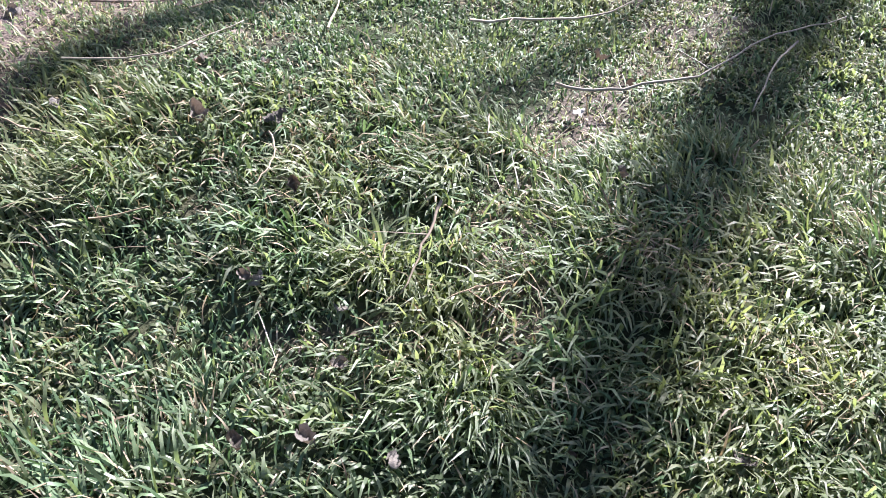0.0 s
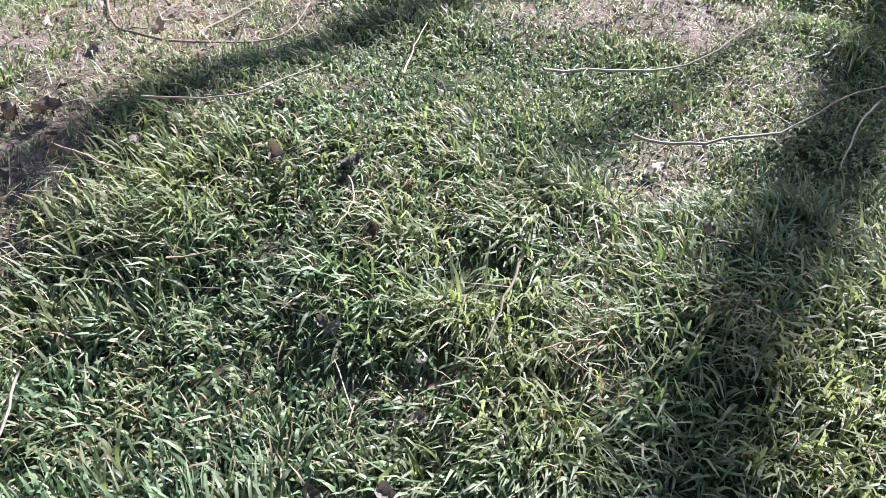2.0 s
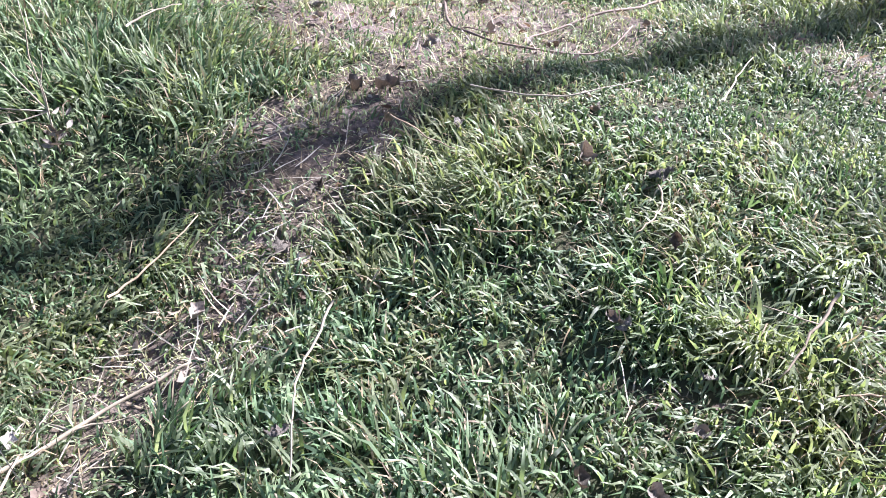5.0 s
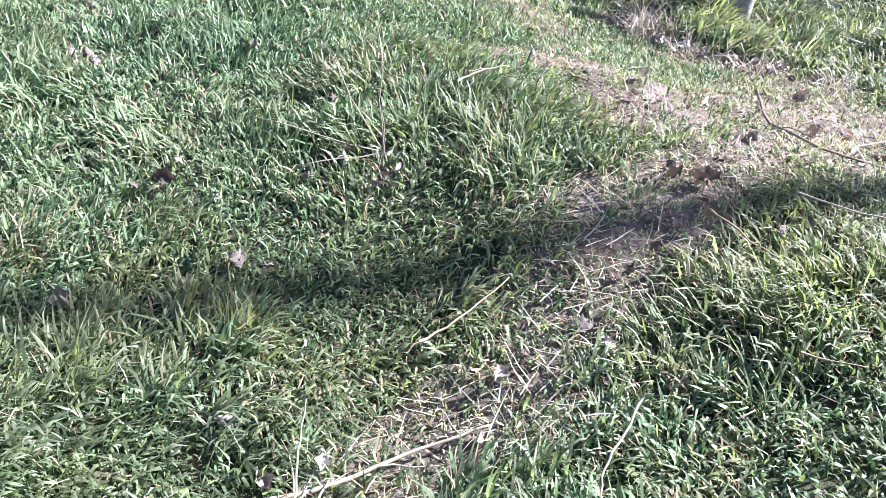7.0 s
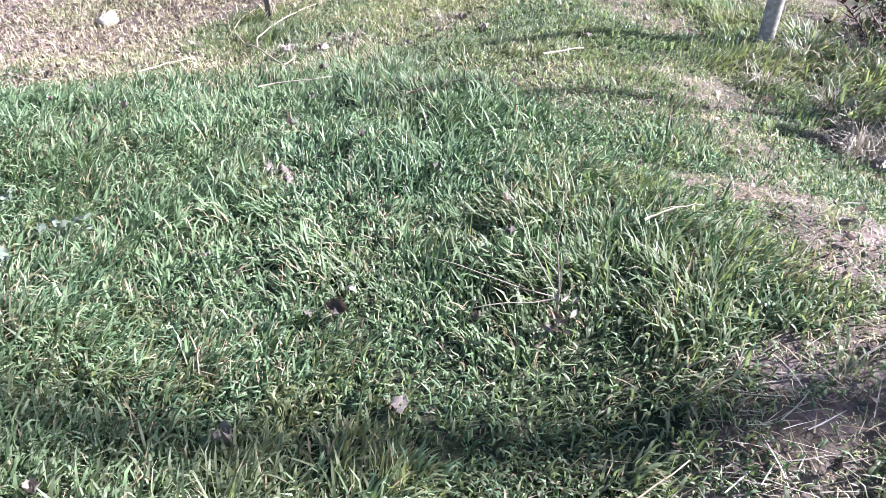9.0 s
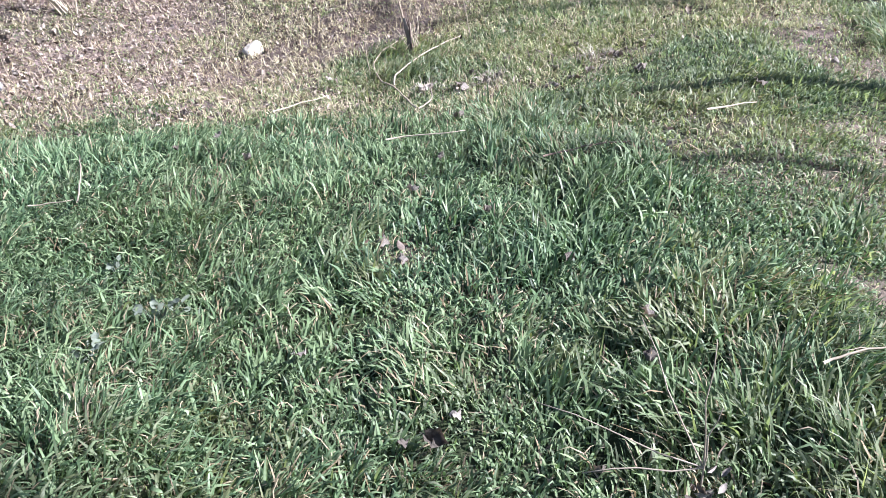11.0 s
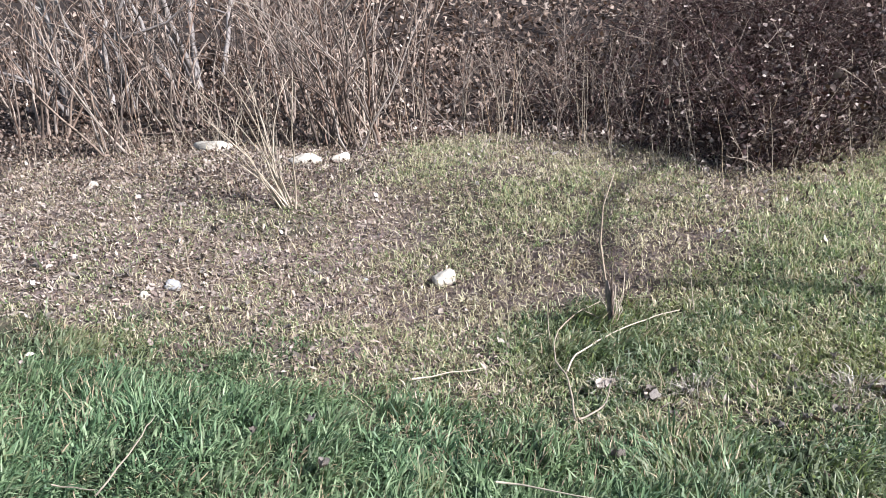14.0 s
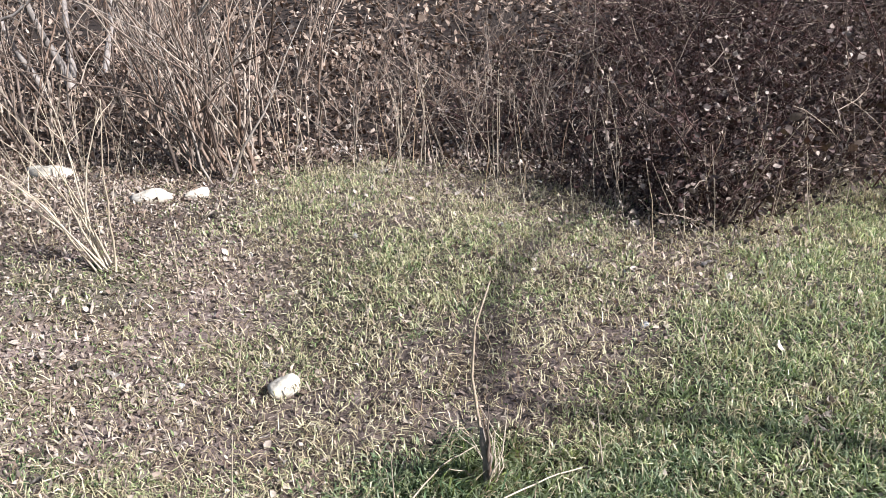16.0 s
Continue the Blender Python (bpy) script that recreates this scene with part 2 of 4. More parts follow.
def bareness(x, y):
    keep = np.ones(np.shape(x))
    for cx, cy, a, b, turn, k in BARE:
        c, s = math.cos(radians(turn)), math.sin(radians(turn))
        u, v = ((x - cx) * c + (y - cy) * s) / a, (-(x - cx) * s + (y - cy) * c) / b
        r = np.hypot(u, v) + 0.5 * (speck(x * 6, y * 6, 7) - 0.5)
        keep *= 1 - k * np.clip((1.25 - r) / 0.5, 0, 1)
    return 1 - keep


def meadow(x, y):
    """1 in the tall green grass, 0 on the trodden ground by the thicket."""
    rough = 0.18 * (speck(x * 3, y * 3, 8) - 0.5) + 0.25 * (speck(x * 9, y * 9, 13) - 0.5)
    tuft = np.clip(1.6 - np.hypot((x + 5.38) / 0.42, (y - 1.62) / 0.33) + rough, 0, 0.95)
    return np.clip(np.maximum((x - np.interp(y, EDGE_Y, EDGE_X) + 2.0 * rough) / 0.8 + 0.5, tuft), 0, 1)


def turf(x, y):
    """1 on the short grass by the thicket's sunny end."""
    line = (y - 2.0) - 0.72 * (-5.9 - x)
    clump = np.clip(1.3 - np.hypot(x + 5.3, y - 1.55) / 0.45, 0, 1)
    for cx, cy, a, b in ((-9.5, 0.2, 0.3, 0.7), (-6.95, -0.55, 0.25, 0.5), (-8.2, 0.2, 0.5, 0.6), (-7.2, 1.0, 0.7, 0.6), (-9.0, 0.2, 0.45, 0.5)):
        clump = np.maximum(clump, 0.7 * np.clip(1.4 - np.hypot((x - cx) / a, (y - cy) / b), 0, 1))
    return np.clip(np.clip(line / 0.5 + 0.4, 0, 1) * (1 - meadow(x, y)) + clump, 0, 1)


def drift(x, y):
    """1 where dead leaves and chaff lie thick on the open trodden earth."""
    wave = 0.9 * (speck(x * 1.5, y * 1.5, 45) - 0.5) + 0.5 * (speck(x * 5, y * 5, 46) - 0.5)
    return np.clip((0.55 - y + wave) / 0.5, 0, 1) * np.clip((-5.15 - x + wave) / 0.4, 0, 1) * (1 - meadow(x, y))


def leafy(x, y):
    """1 where dead leaves gather in front of the bare shrubs."""
    return np.clip((-7.1 - x + 0.5 * (speck(x * 2, y * 2, 24) - 0.5)) / 0.5, 0, 1) * np.clip((0.1 - y) / 0.6, 0, 1)


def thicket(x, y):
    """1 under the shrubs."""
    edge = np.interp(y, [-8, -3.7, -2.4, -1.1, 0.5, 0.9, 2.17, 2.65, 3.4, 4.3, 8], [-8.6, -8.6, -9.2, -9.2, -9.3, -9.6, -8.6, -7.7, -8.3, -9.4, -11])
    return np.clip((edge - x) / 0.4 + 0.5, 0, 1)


FOOT_X = [-3.6, -3.25, -2.63, -2.1, -1.65, -1.35, -0.6]
FOOT_Y = [4.05, 3.8, 3.56, 3.5, 3.62, 4.05, 4.6]


def bank(x, y):
    """1 in the tall weeds behind the hollow at the foot of the fence."""
    foot = np.interp(x, FOOT_X, FOOT_Y)
    return np.clip((y - foot - 0.02) / 0.1, 0, 1) * np.clip((foot + 0.9 - y) / 0.3, 0, 1) * ((x > -3.7) & (x < -0.6))


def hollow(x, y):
    """1 along the hollow at the foot of that bank; its dark is painted shade."""
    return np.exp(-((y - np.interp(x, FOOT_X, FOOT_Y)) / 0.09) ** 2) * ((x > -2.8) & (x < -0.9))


def grass_height(x, y):
    h = 0.125 * (0.35 + 1.25 * speck(x * 2.7, y * 2.7, 1))
    north = np.clip((y - 2.0 - 0.15 * (x + 2)) / 0.5, 0, 1) * np.clip((3.75 - y) / 0.3, 0, 1)
    h = h * (1 - 0.5 * north * (1 - bank(x, y))) * (1 + 0.1 * np.clip((-2.2 - x) / 0.8, 0, 1)) * (1 + 0.9 * bank(x, y))
    h = h * (1 - 0.35 * np.clip((-4.6 - x) / 0.4, 0, 1) * (np.hypot(x + 5.45, y - 1.62) > 0.45))
    h = h + 0.06 * np.exp(-((x + 5.42) ** 2 + (y - 1.63) ** 2) / 0.1)
    return h * (1 - 0.55 * bareness(x, y)) * (0.28 + 0.72 * meadow(x, y))


# ---- building ----


def mesh_of(name, verts, quads=None, tris=None, smooth=True):
    me = bpy.data.meshes.new(name)
    loops, starts, totals, at = [], [], [], 0
    for f in (quads, tris):
        if f is not None and len(f):
            f = np.asarray(f, np.int32)
            loops.append(f.ravel())
            starts.append(at + np.arange(len(f)) * f.shape[1])
            totals.append(np.full(len(f), f.shape[1]))
            at += f.size
    loops, starts, totals = np.concatenate(loops), np.concatenate(starts), np.concatenate(totals)
    me.vertices.add(len(verts))
    me.vertices.foreach_set("co", np.asarray(verts, np.float32).ravel())
    me.loops.add(len(loops))
    me.loops.foreach_set("vertex_index", loops.astype(np.int32))
    me.polygons.add(len(starts))
    me.polygons.foreach_set("loop_start", starts.astype(np.int32))
    me.polygons.foreach_set("use_smooth", np.full(len(starts), smooth))
    me.update(calc_edges=True)
    me.validate()
    return me


def link(name, me, mat, parent=None, label=""):
    if not me.materials:
        me.materials.append(mat)
    ob = new(name, me)
    if parent:
        ob.parent = parent
    return tagged(ob, label)


class Shape:
    """Gathers tubes and leaves into one mesh."""

    def __init__(self):
        self.v, self.q, self.t = [], [], []

    def tube(self, pts, radii, sides=5, cap=True):
        pts = [Vector(p) for p in pts]
        base = len(self.v)
        for i, p in enumerate(pts):
            d = (pts[min(i + 1, len(pts) - 1)] - pts[max(i - 1, 0)]).normalized()
            a = d.cross(Vector((0.3, 0.2, 1)) if abs(d.z) < 0.95 else Vector((1, 0, 0))).normalized()
            b = d.cross(a)
            r = radii[i] if hasattr(radii, "__len__") else radii
            for k in range(sides):
                w = 2 * math.pi * k / sides
                self.v.append(p + a * (r * math.cos(w)) + b * (r * math.sin(w)))
        for i in range(len(pts) - 1):
            for k in range(sides):
                s, n = base + i * sides, (k + 1) % sides
                self.q.append((s + k, s + n, s + sides + n, s + sides + k))
        if cap:
            for s in (base, base + (len(pts) - 1) * sides):
                self.v.append(sum((self.v[s + k] for k in range(sides)), Vector()) / sides)
                for k in range(sides):
                    self.t.append((s + k, s + (k + 1) % sides, len(self.v) - 1))

    def leaf(self, m, length, width, curl, fold=0.25):
        """A bent, folded leaf blade with a midrib."""
        base = len(self.v)
        prof = ((0, 0.06), (0.3, 0.9), (0.65, 0.8), (1.0, 0.04))
        for s, w in prof:
            z = curl * length * s * s
            for side in (-1, 0, 1):
                self.v.append(m @ Vector((side * w * width / 2, s * length, z + abs(side) * w * width * fold)))
        for i in range(3):
            for k in range(2):
                a = base + i * 3 + k
                self.q.append((a, a + 1, a + 4, a + 3))

    def small_leaf(self, m, length, width, curl, fold):
        base = len(self.v)
        for x, y, z in ((0, 0, 0), (-0.42, 0.25, fold), (-0.48, 0.62, fold), (0.5, 0.3, fold), (0.4, 0.68, fold), (0, 0.5, 0), (0.06, 1, curl)):
            self.v.append(m @ Vector((x * width, y * length, z * (width if x else length))))
        ring = (0, 3, 4, 6, 2, 1)
        self.t += [(base + 5, base + ring[i], base + ring[(i + 1) % 6]) for i in range(6)]

    def mesh(self, name, smooth=True):
        return mesh_of(name, [tuple(v) for v in self.v], self.q, self.t, smooth)


def wander(rng, start, way, length, steps, wobble, droop=0.0):
    pts, p, d = [Vector(start)], Vector(start), Vector(way).normalized()
    for _ in range(steps):
        d = (d + Vector((rng.gauss(0, wobble), rng.gauss(0, wobble), rng.gauss(0, wobble) - droop))).normalized()
        p = p + d * (length / steps)
        pts.append(p.copy())
    return pts


def blades(name, x, y, z, length, width, lean, tilt, bend, mat, levels=4, twist=0.5, rs=None, prof=None, kink=0.45):
    """One curved, tapering blade for each root."""
    n = len(x)
    rs = rs or np.random.RandomState(5)
    prof = np.array(prof or ([0.8, 1.0, 0.75, 0.0] if levels == 4 else [0.9, 0.75, 0.0]))
    lev = len(prof) - 1
    c = np.zeros((n, lev + 1, 3))
    c[:, 0] = np.stack([x, y, z], -1)
    dirx, diry = np.cos(lean), np.sin(lean)
    side_turn = lean + math.pi / 2 + rs.normal(0, twist, n)
    wiggle = rs.normal(0, kink, (n, lev))
    for k in range(lev):
        th = tilt + bend * (k / (lev - 1)) + wiggle[:, k]
        seg = length / lev
        c[:, k + 1, 0] = c[:, k, 0] + np.sin(th) * dirx * seg
        c[:, k + 1, 1] = c[:, k, 1] + np.sin(th) * diry * seg
        c[:, k + 1, 2] = np.maximum(c[:, k, 2] + np.cos(th) * seg, z + 0.004)
    v = np.zeros((n, 2 * lev + 1, 3))
    spin = rs.normal(0, 0.35, n)
    for k in range(lev):
        w = width * prof[k] / 2
        a = side_turn + spin * k
        off = np.stack([np.cos(a) * w, np.sin(a) * w, rs.normal(0, 0.25, n) * w], -1)
        v[:, 2 * k], v[:, 2 * k + 1] = c[:, k] - off, c[:, k] + off
    v[:, 2 * lev] = c[:, lev]
    root = (np.arange(n) * (2 * lev + 1))[:, None]
    quads = np.concatenate([root + np.array([2 * k, 2 * k + 1, 2 * k + 3, 2 * k + 2]) for k in range(lev - 1)])
    tris = root + np.array([2 * lev - 2, 2 * lev - 1, 2 * lev])
    return link(name, mesh_of(name, v.reshape(-1, 3), quads, tris), mat)


def scatter(rs, n, x0, x1, y0, y1, chance):
    x, y = rs.uniform(x0, x1, n), rs.uniform(y0, y1, n)
    ok = rs.rand(n) < chance(x, y)
    return x[ok], y[ok]


# ---- ground ----
def spread(lo, hi, step, far):
    inner = list(np.arange(lo, hi, step))
    left, right, g = [], [], step
    while lo - sum(left) > -far:
        g *= 1.35
        left.append(g)
    a = [lo - s for s in np.cumsum(left)][::-1]
    b = [inner[-1] + s for s in np.cumsum(left)]
    return np.array(a + inner + b)


gx, gy = spread(-12.0, 2.4, 0.075, 900), spread(-4.5, 6.0, 0.075, 900)
mx, my = np.meshgrid(gx, gy)
mz = ground(mx, my)
nx, ny = len(gx), len(gy)
idx = np.arange(nx * ny).reshape(ny, nx)
gq = np.stack([idx[:-1, :-1], idx[:-1, 1:], idx[1:, 1:], idx[1:, :-1]], -1).reshape(-1, 4)
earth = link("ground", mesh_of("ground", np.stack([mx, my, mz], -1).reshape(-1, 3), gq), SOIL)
# thatch tint under the grass, darkened to paint the shade between blades
cover = earth.data.attributes.new("thatch", "FLOAT", "POINT")
cover.data.foreach_set("value", np.clip(meadow(mx, my) * (1 - bareness(mx, my)) + 0.75 * turf(mx, my), 0, 1).ravel().astype(np.float32))
sn, sl = SOIL.node_tree.nodes, SOIL.node_tree.links
told = sn.new("ShaderNodeAttribute")
told.attribute_name = "thatch"
gap_noise = sn.new("ShaderNodeTexNoise")
gap_noise.inputs["Scale"].default_value, gap_noise.inputs["Detail"].default_value = 9.0, 10
gap_shade_ramp = sn.new("ShaderNodeValToRGB")
for k, (at, c) in enumerate(((0.35, (0.018, 0.024, 0.013)), (0.5, (0.038, 0.05, 0.024)), (0.68, (0.085, 0.08, 0.05)))):
    e = gap_shade_ramp.color_ramp.elements[k] if k < 2 else gap_shade_ramp.color_ramp.elements.new(at)
    e.position, e.color = at, (*c, 1)
sl.new(sn["Texture Coordinate"].outputs["Object"], gap_noise.inputs["Vector"])
sl.new(gap_noise.outputs["Fac"], gap_shade_ramp.inputs[0])
lay = sn.new("ShaderNodeMixRGB")
base_in = sn["Principled BSDF"].inputs["Base Color"]
sl.new(told.outputs["Fac"], lay.inputs[0])
sl.new(base_in.links[0].from_socket, lay.inputs[1])
sl.new(gap_shade_ramp.outputs[0], lay.inputs[2])
# leaf mould colour, plus painted shade for the fence hollow and litter gaps
mould_shade = earth.data.attributes.new("mould_shade", "FLOAT", "POINT")
mould_shade.data.foreach_set("value", np.clip(thicket(mx, my) * (np.abs(my) < 60) + 0.6 * leafy(mx, my) + 0.9 * hollow(mx, my) + 0.5 * (1 - meadow(mx, my)) * np.clip((-4.7 - mx) / 0.3, 0, 1) * (0.6 + 0.4 * speck(mx * 2, my * 2, 44)) * (1 - drift(mx, my)), 0, 1).ravel().astype(np.float32))
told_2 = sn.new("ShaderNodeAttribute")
told_2.attribute_name = "mould_shade"
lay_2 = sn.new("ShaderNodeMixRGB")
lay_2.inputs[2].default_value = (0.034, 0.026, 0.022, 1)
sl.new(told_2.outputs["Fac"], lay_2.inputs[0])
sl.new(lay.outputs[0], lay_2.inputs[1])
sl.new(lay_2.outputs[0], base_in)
tagged(earth, "trodden brown earth with fine crumbs and dust", "ground", kind="structure")

# ---- grass ----
rs = np.random.RandomState(21)
ccx, ccy = scatter(rs, 19000, -5.9, 2.2, -1.6, 5.4, lambda x, y: np.clip(meadow(x, y) * np.where((x > -1.3) & (y < 0.7) | (y > 4.4) | (y < -1.15), 0.2, np.where(x < -2.2, 0.86, 0.8)) * (1 - 0.97 * bareness(x, y)) * (1 - 0.9 * hollow(x, y)) * np.clip(0.62 + 0.8 * speck(x * 5, y * 5, 19), 0, 1), 0, 1))
per = rs.randint(16, 36, len(ccx))
who = np.repeat(np.arange(len(ccx)), per)
dx, dy = rs.normal(0, 0.034, len(who)), rs.normal(0, 0.034, len(who))
bx, by = ccx[who] + dx, ccy[who] + dy
# blades lie over together like hair, each tuft a little its own way
clump_turn = np.where(ccx > -1.1, 2.9, 1.75) + 3.4 * (speck(ccx * 1.3, ccy * 1.3, 2) - 0.5) + 2.2 * (speck(ccx * 4.5, ccy * 4.5, 41) - 0.5) + rs.normal(0, 0.3, len(ccx))
clump_size = rs.uniform(0.55, 1.3, len(ccx)) * (0.45 + 1.05 * speck(ccx * 5, ccy * 5, 18))
lean = np.arctan2(0.8 * dy + 0.05 * np.sin(clump_turn)[who], 0.8 * dx + 0.05 * np.cos(clump_turn)[who]) + rs.normal(0, 0.5, len(who))
size = grass_height(bx, by) * clump_size[who] * rs.uniform(0.6, 1.2, len(who))
size, width = np.clip(size * np.where(bx > -1.6, 1.02, 0.9), 0.035, 0.14 + 0.1 * bank(bx, by)), rs.uniform(0.0045, 0.0098, len(who)) * (1 + 0.5 * bank(bx, by))
flop = ((0.45 + 0.75 * speck(ccx * 3.3, ccy * 3.3, 42)) * np.interp(ccx, [-2.2, -1.0], [0.85, 1.0]))[who]
deep = (rs.rand(len(ccx)) < np.clip((-1.3 - ccx) / 1.6, 0.14, 0.9) * np.clip((np.where(ccx < -3.4, 2.3, 3.1) - ccy) / 0.9, 0.12, 1) * np.where(ccx < -4.9, 0.1, 1.0) + 0.6 * np.exp(-((ccx + 0.45) ** 2 + (ccy - 1.25) ** 2) / 0.18))[who]
dead = rs.rand(len(who)) < np.where(bx > -1.6, 0.06, 0.03) + 0.2 * speck(bx * 3.5, by * 3.5, 43) ** 2 + 0.25 * bareness(bx, by) + 0.1 * bank(bx, by) + 0.25 * (1 - meadow(bx, by))
for name, pick, mat, label in (("meadow_grass", ~deep & ~dead, GRASS, "lush yellow-green wild grass with long drooping blades"), ("deep_green_grass", deep & ~dead, DEEP_GRASS, "dense deep green wild grass with drooping blades"), ("faded_grass", dead, STRAW, "dry tan blades among the green grass")):
    k = int(pick.sum())
    grass = blades(name, bx[pick], by[pick], ground(bx[pick], by[pick]) - 0.004, size[pick], width[pick] * (0.6 if mat == STRAW else 1), lean[pick],
                   np.abs(rs.normal(0.28, 0.26, k)), flop[pick] * rs.uniform(0.8, 3.8, k), mat, rs=rs, prof=[0.8, 1.0, 0.8, 0.0], kink=0.24)
    tagged(grass, label, "grass", kind="stuff")

ux, uy = scatter(rs, 105000, -5.7, 1.8, -0.8, 4.4, lambda x, y: meadow(x, y) * (1 - 0.95 * bareness(x, y)) * np.where((x > -1.0) & (y < 0.8), 0.1, 1))
# lighter tone on the sunny side; elsewhere darker blades paint the gaps' shade
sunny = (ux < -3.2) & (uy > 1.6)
for name, pick, mat, label in (("undergrowth", ~sunny, DEEP_GRASS, "low blades in darker green for the shade between taller tufts"), ("light_undergrowth", sunny, GRASS, "low yellow-green blades between grass tufts")):
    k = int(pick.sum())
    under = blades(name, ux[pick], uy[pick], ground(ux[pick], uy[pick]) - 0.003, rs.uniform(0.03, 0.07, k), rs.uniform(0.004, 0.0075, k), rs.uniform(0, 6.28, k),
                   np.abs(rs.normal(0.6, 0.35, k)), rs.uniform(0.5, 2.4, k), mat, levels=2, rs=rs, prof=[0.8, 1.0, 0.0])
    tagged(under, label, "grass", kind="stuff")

tcx, tcy = scatter(rs, 44000, -9.6, 1.6, -3.6, 4.8,
                   lambda x, y: np.clip(0.75 * (1 - meadow(x, y)) * np.clip(3.4 * speck(x * 2.1, y * 2.1, 5) - 1.25, 0.06, 1.2) * (0.2 + 1.5 * speck(x * 9, y * 9, 15)) + (0.8 + 0.5 * np.clip((y - 2.2) / 0.6, 0, 1)) * turf(x, y) * np.clip(2.2 * speck(x * 4, y * 4, 16) - 0.35, 0.15, 1) + 1.7 * meadow(x, y) * bareness(x, y) * (1 - 0.6 * bareness(x, y)), 0, 1)
                   * (1 - 0.85 * thicket(x, y)) * (1 - 0.8 * leafy(x, y)) * (1 - 0.75 * drift(x, y)))
many = rs.randint(7, 16, len(tcx))
tuft = np.repeat(np.arange(len(tcx)), many)
tdx, tdy = rs.normal(0, 0.021, len(tuft)), rs.normal(0, 0.021, len(tuft))
sx, sy = tcx[tuft] + tdx, tcy[tuft] + tdy
tl = (0.032 + (0.014 + 0.016 * np.clip((sy - 2.4) / 0.6, 0, 1)) * turf(sx, sy) + 0.035 * speck(sx * 4, sy * 4, 6)) * np.where(meadow(sx, sy) > 0.5, 0.9, 1.0) * rs.uniform(0.6, 1.4, len(tcx))[tuft]
short = blades("short_grass", sx, sy, ground(sx, sy) - 0.003, tl * rs.uniform(0.5, 1.2, len(sx)), rs.uniform(0.0030, 0.0060, len(sx)) * np.where(meadow(sx, sy) > 0.5, 0.75, 1.0),
               np.arctan2(tdy, tdx) + rs.normal(0, 0.7, len(sx)), np.abs(rs.normal(0.85, 0.38, len(sx))), rs.uniform(0.3, 2.0, len(sx)), SHORT, levels=2, rs=rs, prof=[0.75, 1.0, 0.0])
tagged(short, "thin short grass, green and yellowed, on trodden earth", "grass", kind="stuff")

wx, wy = scatter(rs, 80000, -9.6, -4.3, -3.6, 4.2, lambda x, y: np.clip((1 - meadow(x, y)) * (0.08 + 1.5 * np.clip(speck(x * 2.1, y * 2.1, 5) - 0.25, 0, 1) * speck(x * 8, y * 8, 20) + 0.3 * turf(x, y)), 0, 1) * (1 - 0.9 * thicket(x, y)) * (1 - 0.8 * leafy(x, y)))
low = blades("ground_weeds", wx, wy, ground(wx, wy) + rs.uniform(0.0, 0.016, len(wx)), rs.uniform(0.014, 0.042, len(wx)), rs.uniform(0.005, 0.011, len(wx)), rs.uniform(0, 6.28, len(wx)),
             np.abs(rs.normal(1.05, 0.35, len(wx))), rs.uniform(0.0, 0.9, len(wx)), WEEDY, levels=2, rs=rs, prof=[0.35, 1.0, 0.0])
tagged(low, "small creeping weeds with tiny green leaves", "weeds", kind="stuff")

gx_, gy_ = scatter(rs, 9000, -7.6, -4.5, 0.7, 3.8, lambda x, y: np.clip((1 - 0.8 * meadow(x, y)) * turf(x, y) * np.clip(3.2 * speck(x * 3.1, y * 3.1, 51) - 1.0, 0, 1) * (0.3 + speck(x * 12, y * 12, 52)) * np.interp(x, [-6.4, -5.2], [0.15, 1.0]), 0, 1) * (1 - 0.9 * thicket(x, y)))
gwho = np.repeat(np.arange(len(gx_)), rs.randint(8, 17, len(gx_)))
gdx, gdy = rs.normal(0, 0.024, len(gwho)), rs.normal(0, 0.024, len(gwho))
tx_, ty_ = gx_[gwho] + gdx, gy_[gwho] + gdy
tufts = blades("tufted_grass", tx_, ty_, ground(tx_, ty_) - 0.003, rs.uniform(0.04, 0.085, len(tx_)), rs.uniform(0.004, 0.0075, len(tx_)),
               np.arctan2(gdy, gdx) + rs.normal(0, 0.5, len(tx_)), np.abs(rs.normal(0.45, 0.3, len(tx_))), rs.uniform(0.4, 2.2, len(tx_)), GRASS, rs=rs, kink=0.25)
tagged(tufts, "small fresh green tufts scattered on thin turf", "grass", kind="stuff")

# matted thatch of curled dead blades on the trodden ground
mx_, my_ = scatter(rs, 105000, -9.4, -4.4, -3.4, 4.2, lambda x, y: np.clip((1 - meadow(x, y)) * (0.1 + 1.1 * speck(x * 2.6, y * 2.6, 9) * (0.3 + 1.2 * speck(x * 10, y * 10, 47))), 0, 1) * (1 - 0.9 * thicket(x, y)) * (1 - 0.75 * leafy(x, y)) * (1 - 0.6 * drift(x, y)))
mat_ = blades("thatch", mx_, my_, ground(mx_, my_) + rs.uniform(0.002, 0.02, len(mx_)), rs.uniform(0.02, 0.085, len(mx_)), rs.uniform(0.0028, 0.0058, len(mx_)), rs.uniform(0, 6.28, len(mx_)),
              np.abs(rs.normal(0.95, 0.4, len(mx_))), rs.uniform(0.0, 1.8, len(mx_)), FADED, levels=2, rs=rs, prof=[0.8, 1.0, 0.0], kink=0.45)
tagged(mat_, "matted tan thatch of curled dead blades on the ground", "dead grass", kind="stuff")

fx, fy = scatter(rs, 22000, -9, 9, -9, 12, lambda x, y: meadow(x, y) * ((x > 2.2) | (y < -1.6) | (y > 5.4) | (x < -5.9)))
